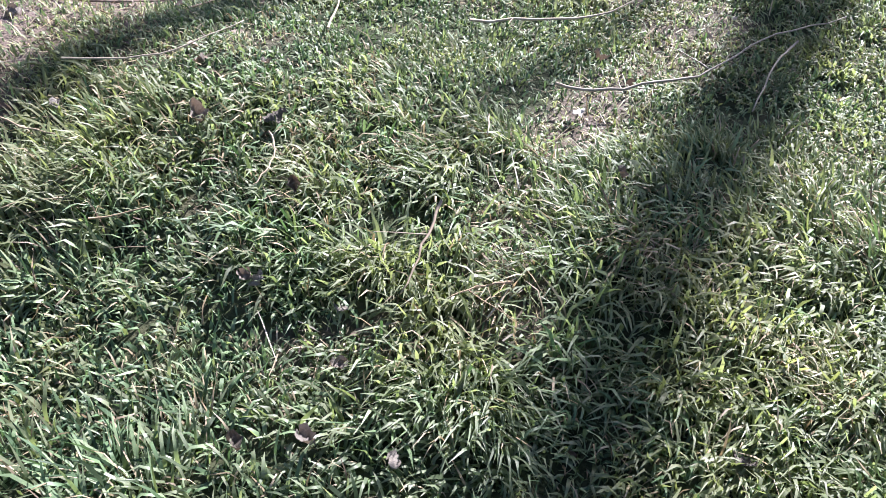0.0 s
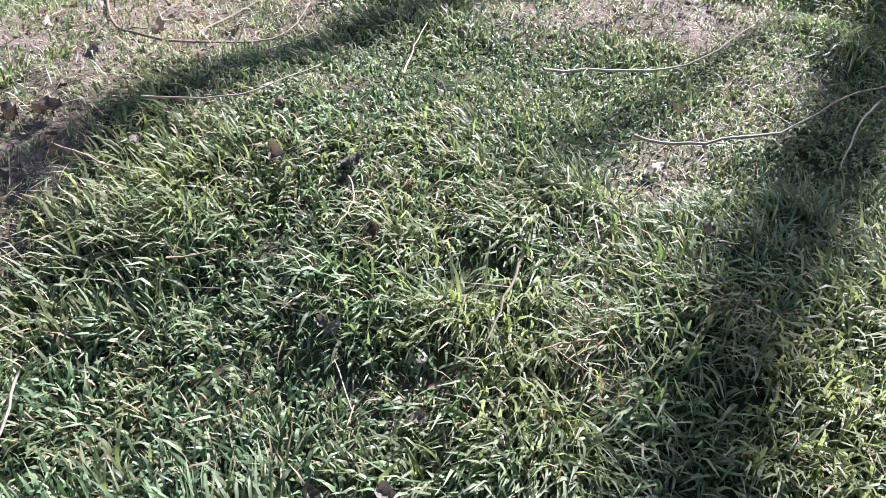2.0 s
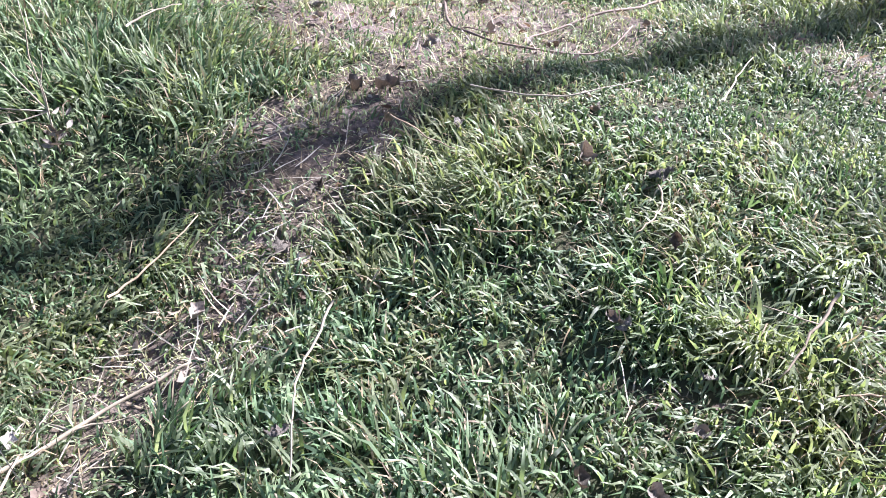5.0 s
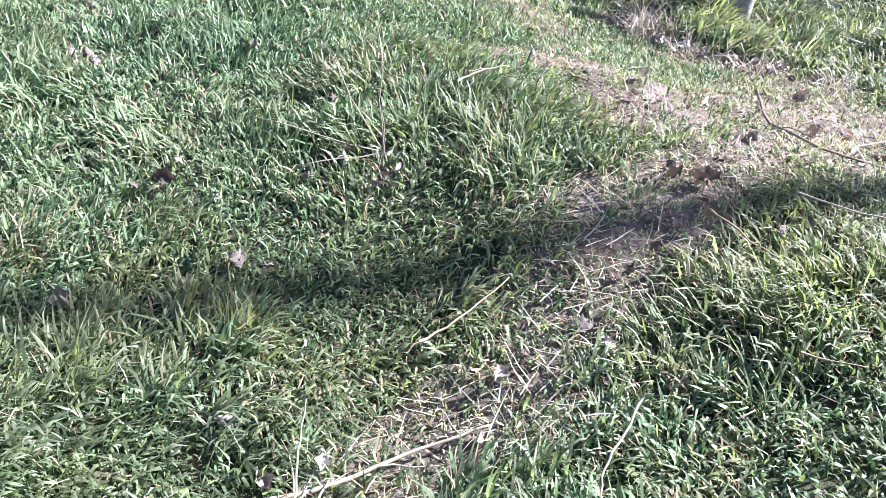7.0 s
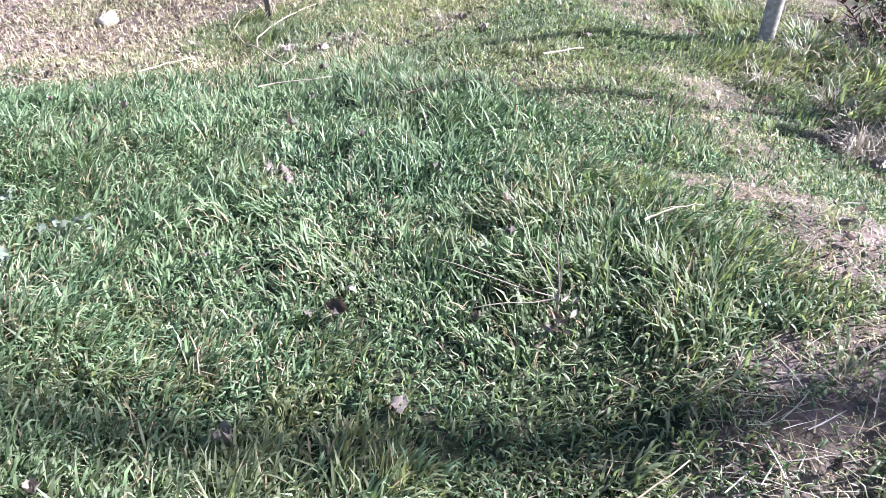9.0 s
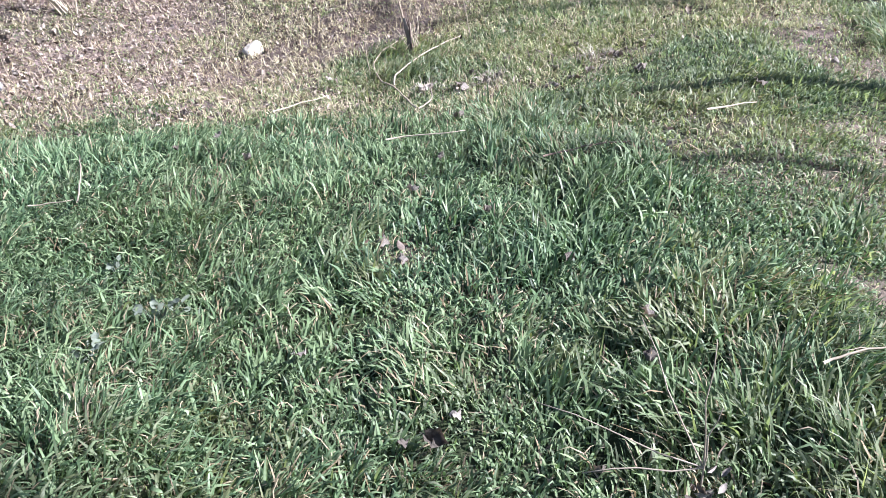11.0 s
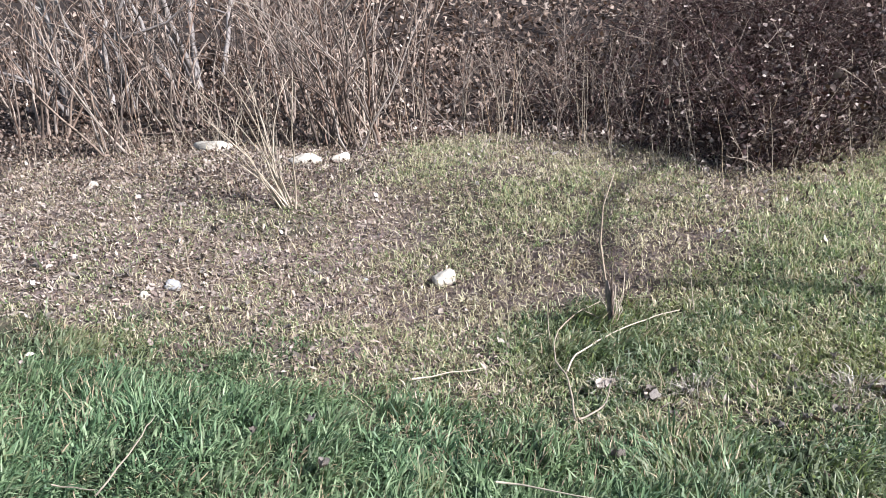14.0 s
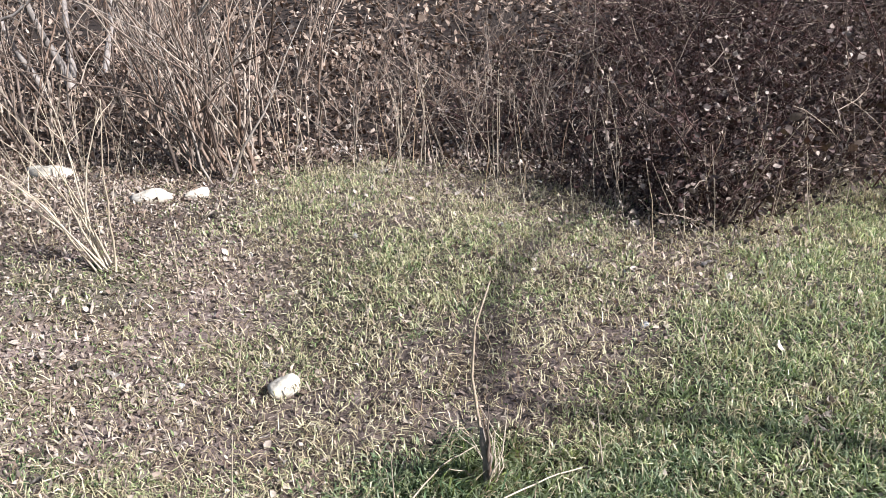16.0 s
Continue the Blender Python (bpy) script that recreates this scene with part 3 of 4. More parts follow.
outer = blades("outer_grass", fx, fy, ground(fx, fy), rs.uniform(0.1, 0.22, len(fx)), rs.uniform(0.014, 0.024, len(fx)), rs.uniform(0, 6.28, len(fx)),
               np.abs(rs.normal(0.3, 0.2, len(fx))), rs.uniform(0.3, 1.3, len(fx)), GRASS, levels=2, rs=rs)
tagged(outer, "green wild grass further out in the meadow", "grass", kind="stuff")


def dry(x, y):
    return np.clip(0.75 * (1 - meadow(x, y)) * (1 - 0.35 * turf(x, y)) + 0.34 * bareness(x, y) + 0.06, 0, 1)


hx, hy = scatter(rs, 120000, -10, 2.0, -4, 4.8, lambda x, y: dry(x, y) * (0.35 + 0.9 * speck(x * 3, y * 3, 9)))
straw = blades("straw_litter", hx, hy, ground(hx, hy) + rs.uniform(0.003, 0.012, len(hx)), rs.uniform(0.03, 0.14, len(hx)), rs.uniform(0.002, 0.005, len(hx)),
               rs.uniform(0, 6.28, len(hx)), rs.normal(1.45, 0.14, len(hx)), rs.normal(0.1, 0.15, len(hx)), STRAW, levels=2, rs=rs)
tagged(straw, "dry tan straw and broken stems strewn over the earth", "straw", kind="stuff")

px_, py_ = scatter(rs, 4600, -2.2, 0.7, 0.5, 2.9, lambda x, y: np.clip(0.9 * bareness(x, y) * (0.3 + speck(x * 7, y * 7, 49)) * (bareness(x, y) > 0.25) * np.clip((2.1 - y) / 0.2, 0.08, 1), 0, 1))
matted = blades("straw_mat", px_, py_, ground(px_, py_) + rs.uniform(0.008, 0.035, len(px_)), rs.uniform(0.05, 0.16, len(px_)), rs.uniform(0.0022, 0.0045, len(px_)),
                1.3 + rs.normal(0, 0.9, len(px_)), rs.normal(1.42, 0.16, len(px_)), rs.normal(0.1, 0.2, len(px_)), PALE_STRAW, levels=4, rs=rs, kink=0.12)
tagged(matted, "matted pale straw lying in worn places of the meadow", "straw", kind="stuff")

rng = random.Random(7)


def litter(name, count, box, chance, low, high, label):
    s = Shape()
    x, y = scatter(rs, count, *box, chance)
    z = ground(x, y)
    for a, b, c in zip(x, y, z):
        L = rng.uniform(low, high)
        m = pose(a, b, c + 0.008, rng.gauss(0, 28), rng.gauss(0, 28), rng.uniform(0, 360))
        s.small_leaf(m, L, L * rng.uniform(0.4, 0.8), rng.uniform(-0.3, 0.5), rng.uniform(-0.3, 0.4))
    return tagged(link(name, s.mesh(name), LITTER), label, "leaf litter", kind="stuff")


litter("leaf_litter", 46000, (-10, 1.6, -4.5, 4.6), lambda x, y: np.clip(0.62 * (1 - meadow(x, y)) * (1 - 0.75 * turf(x, y)) * (0.15 + 1.2 * speck(x * 1.3, y * 1.3, 12) ** 1.5) + 0.3 * bareness(x, y) + 0.015 + 0.9 * leafy(x, y) + 0.5 * drift(x, y), 0, 1),
       0.014, 0.045, "crumpled brown dead leaves scattered on the earth")
kx, ky = scatter(rs, 40000, -14.5, -7.0, -7, 6, lambda x, y: np.clip(0.95 * thicket(x, y) + 0.9 * leafy(x, y), 0, 1))
floor_leaves = blades("thicket_litter", kx, ky, ground(kx, ky) + rs.uniform(0.004, 0.03, len(kx)), rs.uniform(0.04, 0.10, len(kx)) * np.interp(kx, [-10, -8.6], [1.0, 0.5]), rs.uniform(0.02, 0.06, len(kx)) * np.interp(kx, [-10, -8.6], [1.0, 0.5]),
                      rs.uniform(0, 6.28, len(kx)), rs.normal(1.15, 0.45, len(kx)), rs.normal(0.0, 0.5, len(kx)), MOULDED, levels=2, rs=rs, prof=[0.3, 1.0, 0.0])
tagged(floor_leaves, "thick layer of brown dead leaves under shrubs", "leaf litter", kind="stuff")
ex, ey = scatter(rs, 44000, -10.2, -7.0, -0.2, 4.2, lambda x, y: (thicket(x + 0.25, y) - 0.65 * thicket(x - 0.7, y)) * (0.35 + 0.9 * speck(x * 4, y * 4, 33)))
edge_leaves = blades("edge_litter", ex, ey, ground(ex, ey) + rs.uniform(0.004, 0.03, len(ex)), rs.uniform(0.025, 0.06, len(ex)), rs.uniform(0.012, 0.035, len(ex)),
                     rs.uniform(0, 6.28, len(ex)), rs.normal(1.25, 0.35, len(ex)), rs.normal(0.0, 0.5, len(ex)), HEAP, levels=2, rs=rs, prof=[0.3, 1.0, 0.0])
tagged(edge_leaves, "pale curled dead leaves along the thicket's edge", "leaf litter", kind="stuff")
dx_, dy_ = scatter(rs, 24000, -8.8, -5.0, -3.4, 1.4, lambda x, y: drift(x, y) * (0.25 + 0.9 * speck(x * 4, y * 4, 48)))
drift_leaves = blades("drifted_leaves", dx_, dy_, ground(dx_, dy_) + rs.uniform(0.004, 0.02, len(dx_)), rs.uniform(0.02, 0.05, len(dx_)) * rs.choice([0.5, 0.8, 1.4], len(dx_), p=[0.5, 0.35, 0.15]), rs.uniform(0.006, 0.022, len(dx_)),
                      rs.uniform(0, 6.28, len(dx_)), rs.normal(1.45, 0.25, len(dx_)), rs.normal(0.0, 0.4, len(dx_)), DRIFTED, levels=2, rs=rs, prof=[0.35, 1.0, 0.0])
tagged(drift_leaves, "pale pinkish-brown dead leaves strewn over trodden earth", "leaf litter", kind="stuff")
qx, qy = scatter(rs, 60000, -34, -13.5, -24, 8, lambda x, y: np.clip(0.35 + speck(x * 0.8, y * 0.8, 22), 0, 1) * np.where((x > -20) & (y > -9), 1, 0.25))
back_leaves = blades("far_litter", qx, qy, ground(qx, qy) + rs.uniform(0.004, 0.05, len(qx)), rs.uniform(0.07, 0.17, len(qx)), rs.uniform(0.05, 0.11, len(qx)),
                     rs.uniform(0, 6.28, len(qx)), rs.normal(1.3, 0.4, len(qx)), rs.normal(0.0, 0.5, len(qx)), MOULDED, levels=2, rs=rs, prof=[0.3, 1.0, 0.0])
tagged(back_leaves, "brown dead leaves and brushwood behind the thicket", "leaf litter", kind="stuff")
zx, zy = scatter(rs, 130000, -10, 1.6, -4.5, 4.6, lambda x, y: np.clip((1 - meadow(x, y)) * (1 - 0.6 * turf(x, y)) * (0.25 + 0.9 * speck(x * 1.3, y * 1.3, 12)) + 0.45 * bareness(x, y), 0, 1))
near = np.where(meadow(zx, zy) > 0.5, 0.5, 1.0)
bits = blades("litter_crumbs", zx, zy, ground(zx, zy) + rs.uniform(0.002, 0.016, len(zx)), rs.uniform(0.015, 0.055, len(zx)) * near, rs.uniform(0.004, 0.016, len(zx)) * near,
              rs.uniform(0, 6.28, len(zx)), rs.normal(1.2, 0.4, len(zx)), rs.normal(0.0, 0.6, len(zx)), CRUMB, levels=2, rs=rs, prof=[0.5, 1.0, 0.0])
tagged(bits, "crumbled dead leaves, bark and chaff on the earth", "leaf litter", kind="stuff")

# ---- shrubs by the thicket ----


def shrub(name, x, y, stems, spread_r, height, lean, mat, label, radius=0.008, twigs=3, group="bare shrubs", fan=0.2, wobble=0.125):
    root = tagged(new(name), label, "shrub", group)
    root.location = (x, y, gz(x, y))
    for _ in range(stems):
        r, w = spread_r * math.sqrt(rng.random()), rng.uniform(0, 6.28)
        px, py = r * math.cos(w), r * math.sin(w)
        base = Vector((px, py, gz(x + px, y + py) - gz(x, y) - 0.02))
        h = height * rng.uniform(0.55, 1.1)
        way = Vector((lean[0] + rng.gauss(0, fan) + px * 0.5, lean[1] + rng.gauss(0, fan) + py * 0.5, 1))
        pts = wander(rng, base, way, h, 9, wobble, 0.004)
        r0 = radius * rng.uniform(0.6, 1.35)
        s = Shape()
        s.tube(pts, [r0 * (1 - 0.75 * i / 9) for i in range(10)], 5)
        stem = link("stem", s.mesh("stem"), mat, root)
        for _ in range(rng.randint(max(0, twigs - 1), twigs + 2)):
            k = rng.randint(2, 8)
            out = Vector((rng.gauss(0, 0.5), rng.gauss(0, 0.5), rng.uniform(0.3, 1.0)))
            tw = wander(rng, pts[k], out, h * rng.uniform(0.12, 0.4), 5, 0.12)
            s = Shape()
            s.tube(tw, [r0 * 0.5 * (1 - 0.7 * i / 5) for i in range(6)], 4, False)
            link("twig", s.mesh("twig"), mat, stem)
    return root


def bramble(x, y, size, height, canes, leaves, label):
    root = tagged(new("bramble_bush"), label, "bush", "bramble thicket")
    root.location = (x, y, gz(x, y))
    lv = Shape()
    for _ in range(canes):
        w, r = rng.uniform(0, 6.28), size * math.sqrt(rng.random()) * 0.9
        base = Vector((r * math.cos(w), r * math.sin(w), 0))
        base.z = gz(x + base.x, y + base.y) - gz(x, y) - 0.02
        out = rng.uniform(0, 6.28)
        way = Vector((math.cos(out) * 0.6, math.sin(out) * 0.6, rng.uniform(0.7, 1.6)))
        L = height * rng.uniform(0.7, 1.6)
        pts = wander(rng, base, way, L, 11, 0.09, rng.uniform(0.02, 0.14))
        low = gz(x, y)
        for p in pts:
            p.z = max(p.z, gz(x + p.x, y + p.y) - low + 0.01)
        r0 = rng.uniform(0.003, 0.0075)
        s = Shape()
        s.tube(pts, [r0 * (1 - 0.6 * i / 11) for i in range(12)], 4)
        for _ in range(8):
            k = rng.randint(1, 10)
            tw = wander(rng, pts[k], (rng.gauss(0, 1), rng.gauss(0, 1), rng.gauss(0.2, 0.7)), L * rng.uniform(0.1, 0.34), 3, 0.3)
            s.tube(tw, [r0 * 0.6 * (1 - 0.6 * i / 3) for i in range(4)], 3, False)
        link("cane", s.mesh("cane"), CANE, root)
        for _ in range(leaves // canes):
            p = pts[rng.randint(1, 11)] + Vector((rng.gauss(0, 0.09), rng.gauss(0, 0.09), rng.gauss(0, 0.08)))
            if p.z < 0.01:
                p.z = 0.02
            size_l = rng.uniform(0.018, 0.05) if rng.random() < 0.93 else rng.uniform(0.05, 0.075)
            lv.small_leaf(Matrix.Translation(p) @ pose(0, 0, 0, rng.uniform(-70, 70), rng.uniform(-70, 70), rng.uniform(0, 360)), size_l, size_l * rng.uniform(0.45, 0.8), rng.uniform(-0.6, 0.6), rng.uniform(-0.4, 0.4))
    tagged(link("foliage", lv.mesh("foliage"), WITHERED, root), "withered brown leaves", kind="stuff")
    return root


shrub("reed_clump", -7.15, -0.46, 14, 0.06, 1.25, (0.0, -0.3), REED, "pale dry stalks fanning out from one tuft beside a path", 0.0065, 1, "dry stalks", 0.17, 0.075)
shrub("bare_shrub", -9.05, -0.50, 24, 0.3, 2.0, (0.0, -0.26), STEM, "dense bare shrub of brown leaning stems", 0.014, 4)
shrub("bare_shrub", -9.7, -0.75, 22, 0.42, 2.2, (0.0, -0.16), STEM, "dense bare shrub of brown upright stems", 0.013, 4)
shrub("bare_shrub", -10.6, -1.5, 18, 0.5, 2.1, (0, -0.1), STEM, "bare shrub of thin brown stems", 0.010, 4)
shrub("bare_shrub", -8.95, -2.65, 12, 0.2, 1.9, (0, -0.22), STEM, "bare grey shrub of leaning stems", 0.012, 4)
shrub("bare_shrub", -11.1, -3.4, 17, 0.45, 2.4, (0, -0.05), STEM, "bare grey shrub of upright stems", 0.014, 4)
shrub("bare_shrub", -9.9, -4.1, 16, 0.4, 2.3, (0, 0.05), STEM, "bare grey shrub of upright stems", 0.014, 4)
shrub("bare_shrub", -10.87, -0.3, 8, 0.5, 2.2, (0, 0.0), STEM, "bare shrub of thin brown stems", 0.010, 4)
shrub("bare_shrub", -10.3, -2.6, 14, 0.5, 2.2, (0, -0.1), STEM, "bare grey shrub of leaning stems", 0.011, 5)
shrub("bare_shrub", -12.2, -2.4, 14, 0.7, 2.4, (0, -0.1), STEM, "bare grey shrub of leaning stems", 0.012, 5)
shrub("bare_shrub", -12.9, -1.0, 8, 0.8, 2.4, (0, 0.0), STEM, "bare shrub of thin brown stems", 0.012, 4)
shrub("bare_shrub", -12.4, -5.6, 14, 0.8, 2.4, (0, 0.0), STEM, "bare grey shrub of upright stems", 0.014, 4)
shrub("bare_shrub", -14.5, -3.5, 14, 0.9, 2.6, (0, 0.0), STEM, "bare grey shrub of upright stems", 0.014, 4)
shrub("bare_shrub", -11.2, -4.0, 6, 0.55, 2.8, (0, -0.05), PALE_BARK, "clump of thick pale grey trunks", 0.045, 4)
shrub("bare_shrub", -12.6, -3.2, 5, 0.6, 3.0, (0, 0.05), PALE_BARK, "clump of thick pale grey trunks", 0.045, 4)
shrub("bare_shrub", -9.75, 0.75, 9, 0.5, 1.5, (0.05, 0.0), STEM, "low bare shrub of thin reddish-brown twigs", 0.006, 4)
shrub("bare_shrub", -9.55, 1.6, 12, 0.4, 1.4, (0.08, 0.05), STEM, "low bare shrub of thin reddish-brown twigs", 0.006, 4)
shrub("bare_shrub", -8.85, 2.2, 10, 0.3, 1.2, (0.1, 0.05), STEM, "low bare shrub of thin reddish-brown twigs", 0.005, 4)
for bx_, by_, h_ in ((-10.3, 0.95, 1.0), (-10.9, 0.2, 1.2), (-11.6, 1.2, 1.3), (-10.1, 2.05, 1.0), (-12.6, 0.4, 1.4), (-11.2, 2.3, 1.2), (-13.8, 1.6, 1.5)):
    shrub("bare_shrub", bx_, by_, 11, 0.45, h_, (0.05, -0.05), STEM, "low tangled bare shrub of thin tan twigs", 0.006, 5, "bare shrubs", 0.5, 0.2)
bramble(-9.9, 1.75, 0.45, 0.7, 34, 700, "low bramble bush with withered brown leaves")
for bx_, by_, s_, h_ in ((-9.5, 2.85, 0.65, 0.95), (-8.4, 3.0, 0.5, 0.75), (-9.3, 3.9, 0.9, 1.4), (-10.8, 3.2, 0.85, 1.5),
                         (-10.8, 4.6, 1.2, 2.0), (-12.9, 3.4, 0.9, 1.4), (-12.2, 4.4, 1.1, 1.9)):
    bramble(bx_, by_, s_, h_, 84, 3000, "dark tangled bramble bush with withered brown leaves")
for bx_, by_, s_, h_ in ((-7.95, 2.85, 0.34, 0.5), (-8.75, 2.35, 0.34, 0.5)):
    bramble(bx_, by_, s_, h_, 34, 420, "low trailing bramble with red canes and withered leaves")
# unseen tall brambles, added to block the sun from the thicket
for bx_, by_, s_, h_ in ((-9.0, 5.7, 0.9, 2.4), (-10.2, 6.1, 1.0, 2.5), (-11.6, 5.9, 1.1, 2.6)):
    bramble(bx_, by_, s_, h_, 50, 4400, "unseen tall bramble bush added to shade the thicket")
for bx_, by_ in ((-15.2, 4.4), (-14.0, 5.0), (-18.5, 4.6), (-26.0, -3.5), (-24.0, -12.0), (-29.0, 2.0)):
    bramble(bx_, by_, 1.5, 2.6, 50, 1800, "tangled bare thicket with withered leaves")

# ---- fence ----


def post(x, y, height, radius, lean, label):
    root = tagged(new("fence_post"), label, "post", "fence posts")
    root.location = (x, y, gz(x, y))
    s = Shape()
    rings = 12
    pts = [Vector((lean[0] * t, lean[1] * t, t)) for t in [-0.15 + (height + 0.15) * i / rings for i in range(rings + 1)]]
    s.tube(pts, [radius * (1 + 0.05 * math.sin(2.1 * i)) * (0.94 if i == rings else 1) for i in range(rings + 1)], 12)
    for v in s.v:
        v.x += 0.006 * noise.noise((v.x * 18, v.y * 18, v.z * 3))
        v.y += 0.006 * noise.noise((v.x * 18 + 9, v.y * 18, v.z * 3))
    link("shaft", s.mesh("shaft"), POST, root)
    for hh in (0.32, 0.7):
        w = Shape()
        c = Vector((lean[0] * hh, lean[1] * hh, hh))
        w.tube([c + Vector((math.cos(a) * (radius + 0.004), math.sin(a) * (radius + 0.004), 0.004 * math.sin(3 * a))) for a in np.linspace(0, 6.28, 17)], 0.0025, 4, False)
        link("wire_tie", w.mesh("wire_tie"), WIRE, root)
    return root


post(-2.42, 4.16, 0.8, 0.06, (-0.04, 0.10), "weathered grey wooden fence post leaning in grass")
post(-3.66, 4.02, 1.3, 0.048, (0.04, 0.06), "weathered grey wooden fence post with a wire tie")



def dead_tuft(x, y, count, size):
    root = tagged(new("dead_grass_tuft"), "pale matted tuft of dead grass at the foot of a bank", "dead grass", "dead grass tufts")
    root.location = (x, y, gz(x, y))
    q = np.random.RandomState(int(abs(x * 100)) + 3)
    ang, far = q.uniform(0, 6.28, count), np.abs(q.normal(0, 0.05, count))
    ob = blades("straw", far * np.cos(ang), far * np.sin(ang), q.uniform(-0.01, 0.02, count), q.uniform(0.6, 1.2, count) * size, q.uniform(0.002, 0.0045, count),
                ang + q.normal(0, 0.6, count), np.abs(q.normal(0.6, 0.3, count)), q.uniform(0.6, 2.0, count), PALE_STRAW, rs=q)
    ob.parent = root
    tagged(ob, kind="stuff")


for x, y, k, d in ((-2.57, 3.54, 170, 0.22), (-2.44, 3.62, 120, 0.2), (-2.68, 3.66, 120, 0.2), (-2.2, 3.45, 80, 0.16), (-1.85, 3.46, 90, 0.16), (-1.55, 3.58, 80, 0.16), (-2.9, 3.75, 90, 0.24), (-3.2, 3.6, 70, 0.2), (-2.6, 3.95, 90, 0.26), (-2.25, 3.85, 70, 0.22), (-3.4, 3.95, 70, 0.22), (-4.85, 1.95, 80, 0.12), (-4.8, 2.55, 80, 0.12), (-4.95, 1.62, 60, 0.1)):
    dead_tuft(x, y, k, d)
bramble(-3.15, 4.85, 0.42, 0.5, 60, 700, "low bramble bush with withered leaves behind a fence")

# ---- dead stalk by the path ----
stake = tagged(new("dead_stalk"), "broken dry plant stalk standing in a grass tuft", "dead plant")
stake.location = (-5.53, 1.67, gz(-5.53, 1.67))
s = Shape()
s.tube([(0.012, 0.004, -0.04), (0.006, 0.0, 0.02), (-0.004, -0.012, 0.07), (0.0, -0.004, 0.12), (-0.008, -0.02, 0.18), (-0.006, -0.028, 0.24)], [0.026, 0.017, 0.0135, 0.0145, 0.010, 0.005], 11)
for v in s.v:
    v.x += 0.012 * noise.noise((v.x * 60, v.y * 60, v.z * 14))
    v.y += 0.012 * noise.noise((v.x * 60 + 9, v.y * 60, v.z * 14))
link("stump", s.mesh("stump"), STEM, stake, "grey splintered stub")
for k in range(13):
    s = Shape()
    a, core = rng.uniform(0, 6.28), k < 4
    L = rng.uniform(0.2, 0.36) if core else rng.uniform(0.14, 0.34)
    pts = [Vector(((0.012 + 0.03 * t * (1.0 if core else 3.4)) * math.cos(a + 2.0 * t), (0.012 + 0.03 * t * (1.0 if core else 3.4)) * math.sin(a + 2.0 * t) - 0.05 * t, -0.02 + L * t)) for t in [i / 8 for i in range(9)]]
    pts = [p + Vector((rng.gauss(0, 0.004), rng.gauss(0, 0.004), 0)) for p in pts]
    r0 = rng.uniform(0.006, 0.010) if core else rng.uniform(0.0025, 0.0045)
    s.tube(pts, [r0 * (1 + 0.25 * math.sin(3 * i + k)) * (1 - 0.85 * (i / 8) ** 1.3) for i in range(9)], 6)
    link("splinter" if core else "stalk", s.mesh("stalk"), STEM if core else REED, stake)
s = Shape()
s.tube([(0, 0, 0.1), (-0.02, -0.035, 0.25), (-0.04, -0.06, 0.42), (-0.05, -0.05, 0.6), (-0.06, 0.0, 0.76)], [0.0065, 0.0058, 0.005, 0.004, 0.0025], 6)
link("stalk", s.mesh("stalk"), TWIG, stake)

# dry weed with thin bare stalks in the meadow
weed = tagged(new("dry_weed"), "dry weed with long thin stalks and shrivelled brown leaves", "dead plant")
weed.location = (-1.86, 1.50, gz(-1.86, 1.50))
top = Vector((-0.015, 0.0, 0.13))
for tip in ((-0.10, 0.05, 0.42), (-0.25, -0.05, 0.40), (-0.22, -0.32, 0.25), (-0.10, -0.25, 0.12), (-0.02, 0.03, 0.30)):
    s = Shape()
    tip = Vector(tip)
    line = [Vector((0, 0, -0.01)), top * 0.5] + [top.lerp(tip, i / 4) + Vector((0.008 * math.sin(2 * i), 0.006 * math.cos(2 * i), 0)) for i in range(5)]
    s.tube(line, [0.0035 * (1 - 0.6 * i / 6) for i in range(7)], 4)
    link("stalk", s.mesh("stalk"), REED, weed)
for _ in range(16):
    s = Shape()
    s.leaf(pose(rng.gauss(0, 0.025), rng.gauss(0, 0.025), rng.uniform(0.03, 0.15), rng.gauss(0, 50), rng.gauss(0, 50), rng.uniform(0, 360)), 0.03, 0.017, 0.6, 0.5)
    link("leaf", s.mesh("leaf"), LEAF, weed)

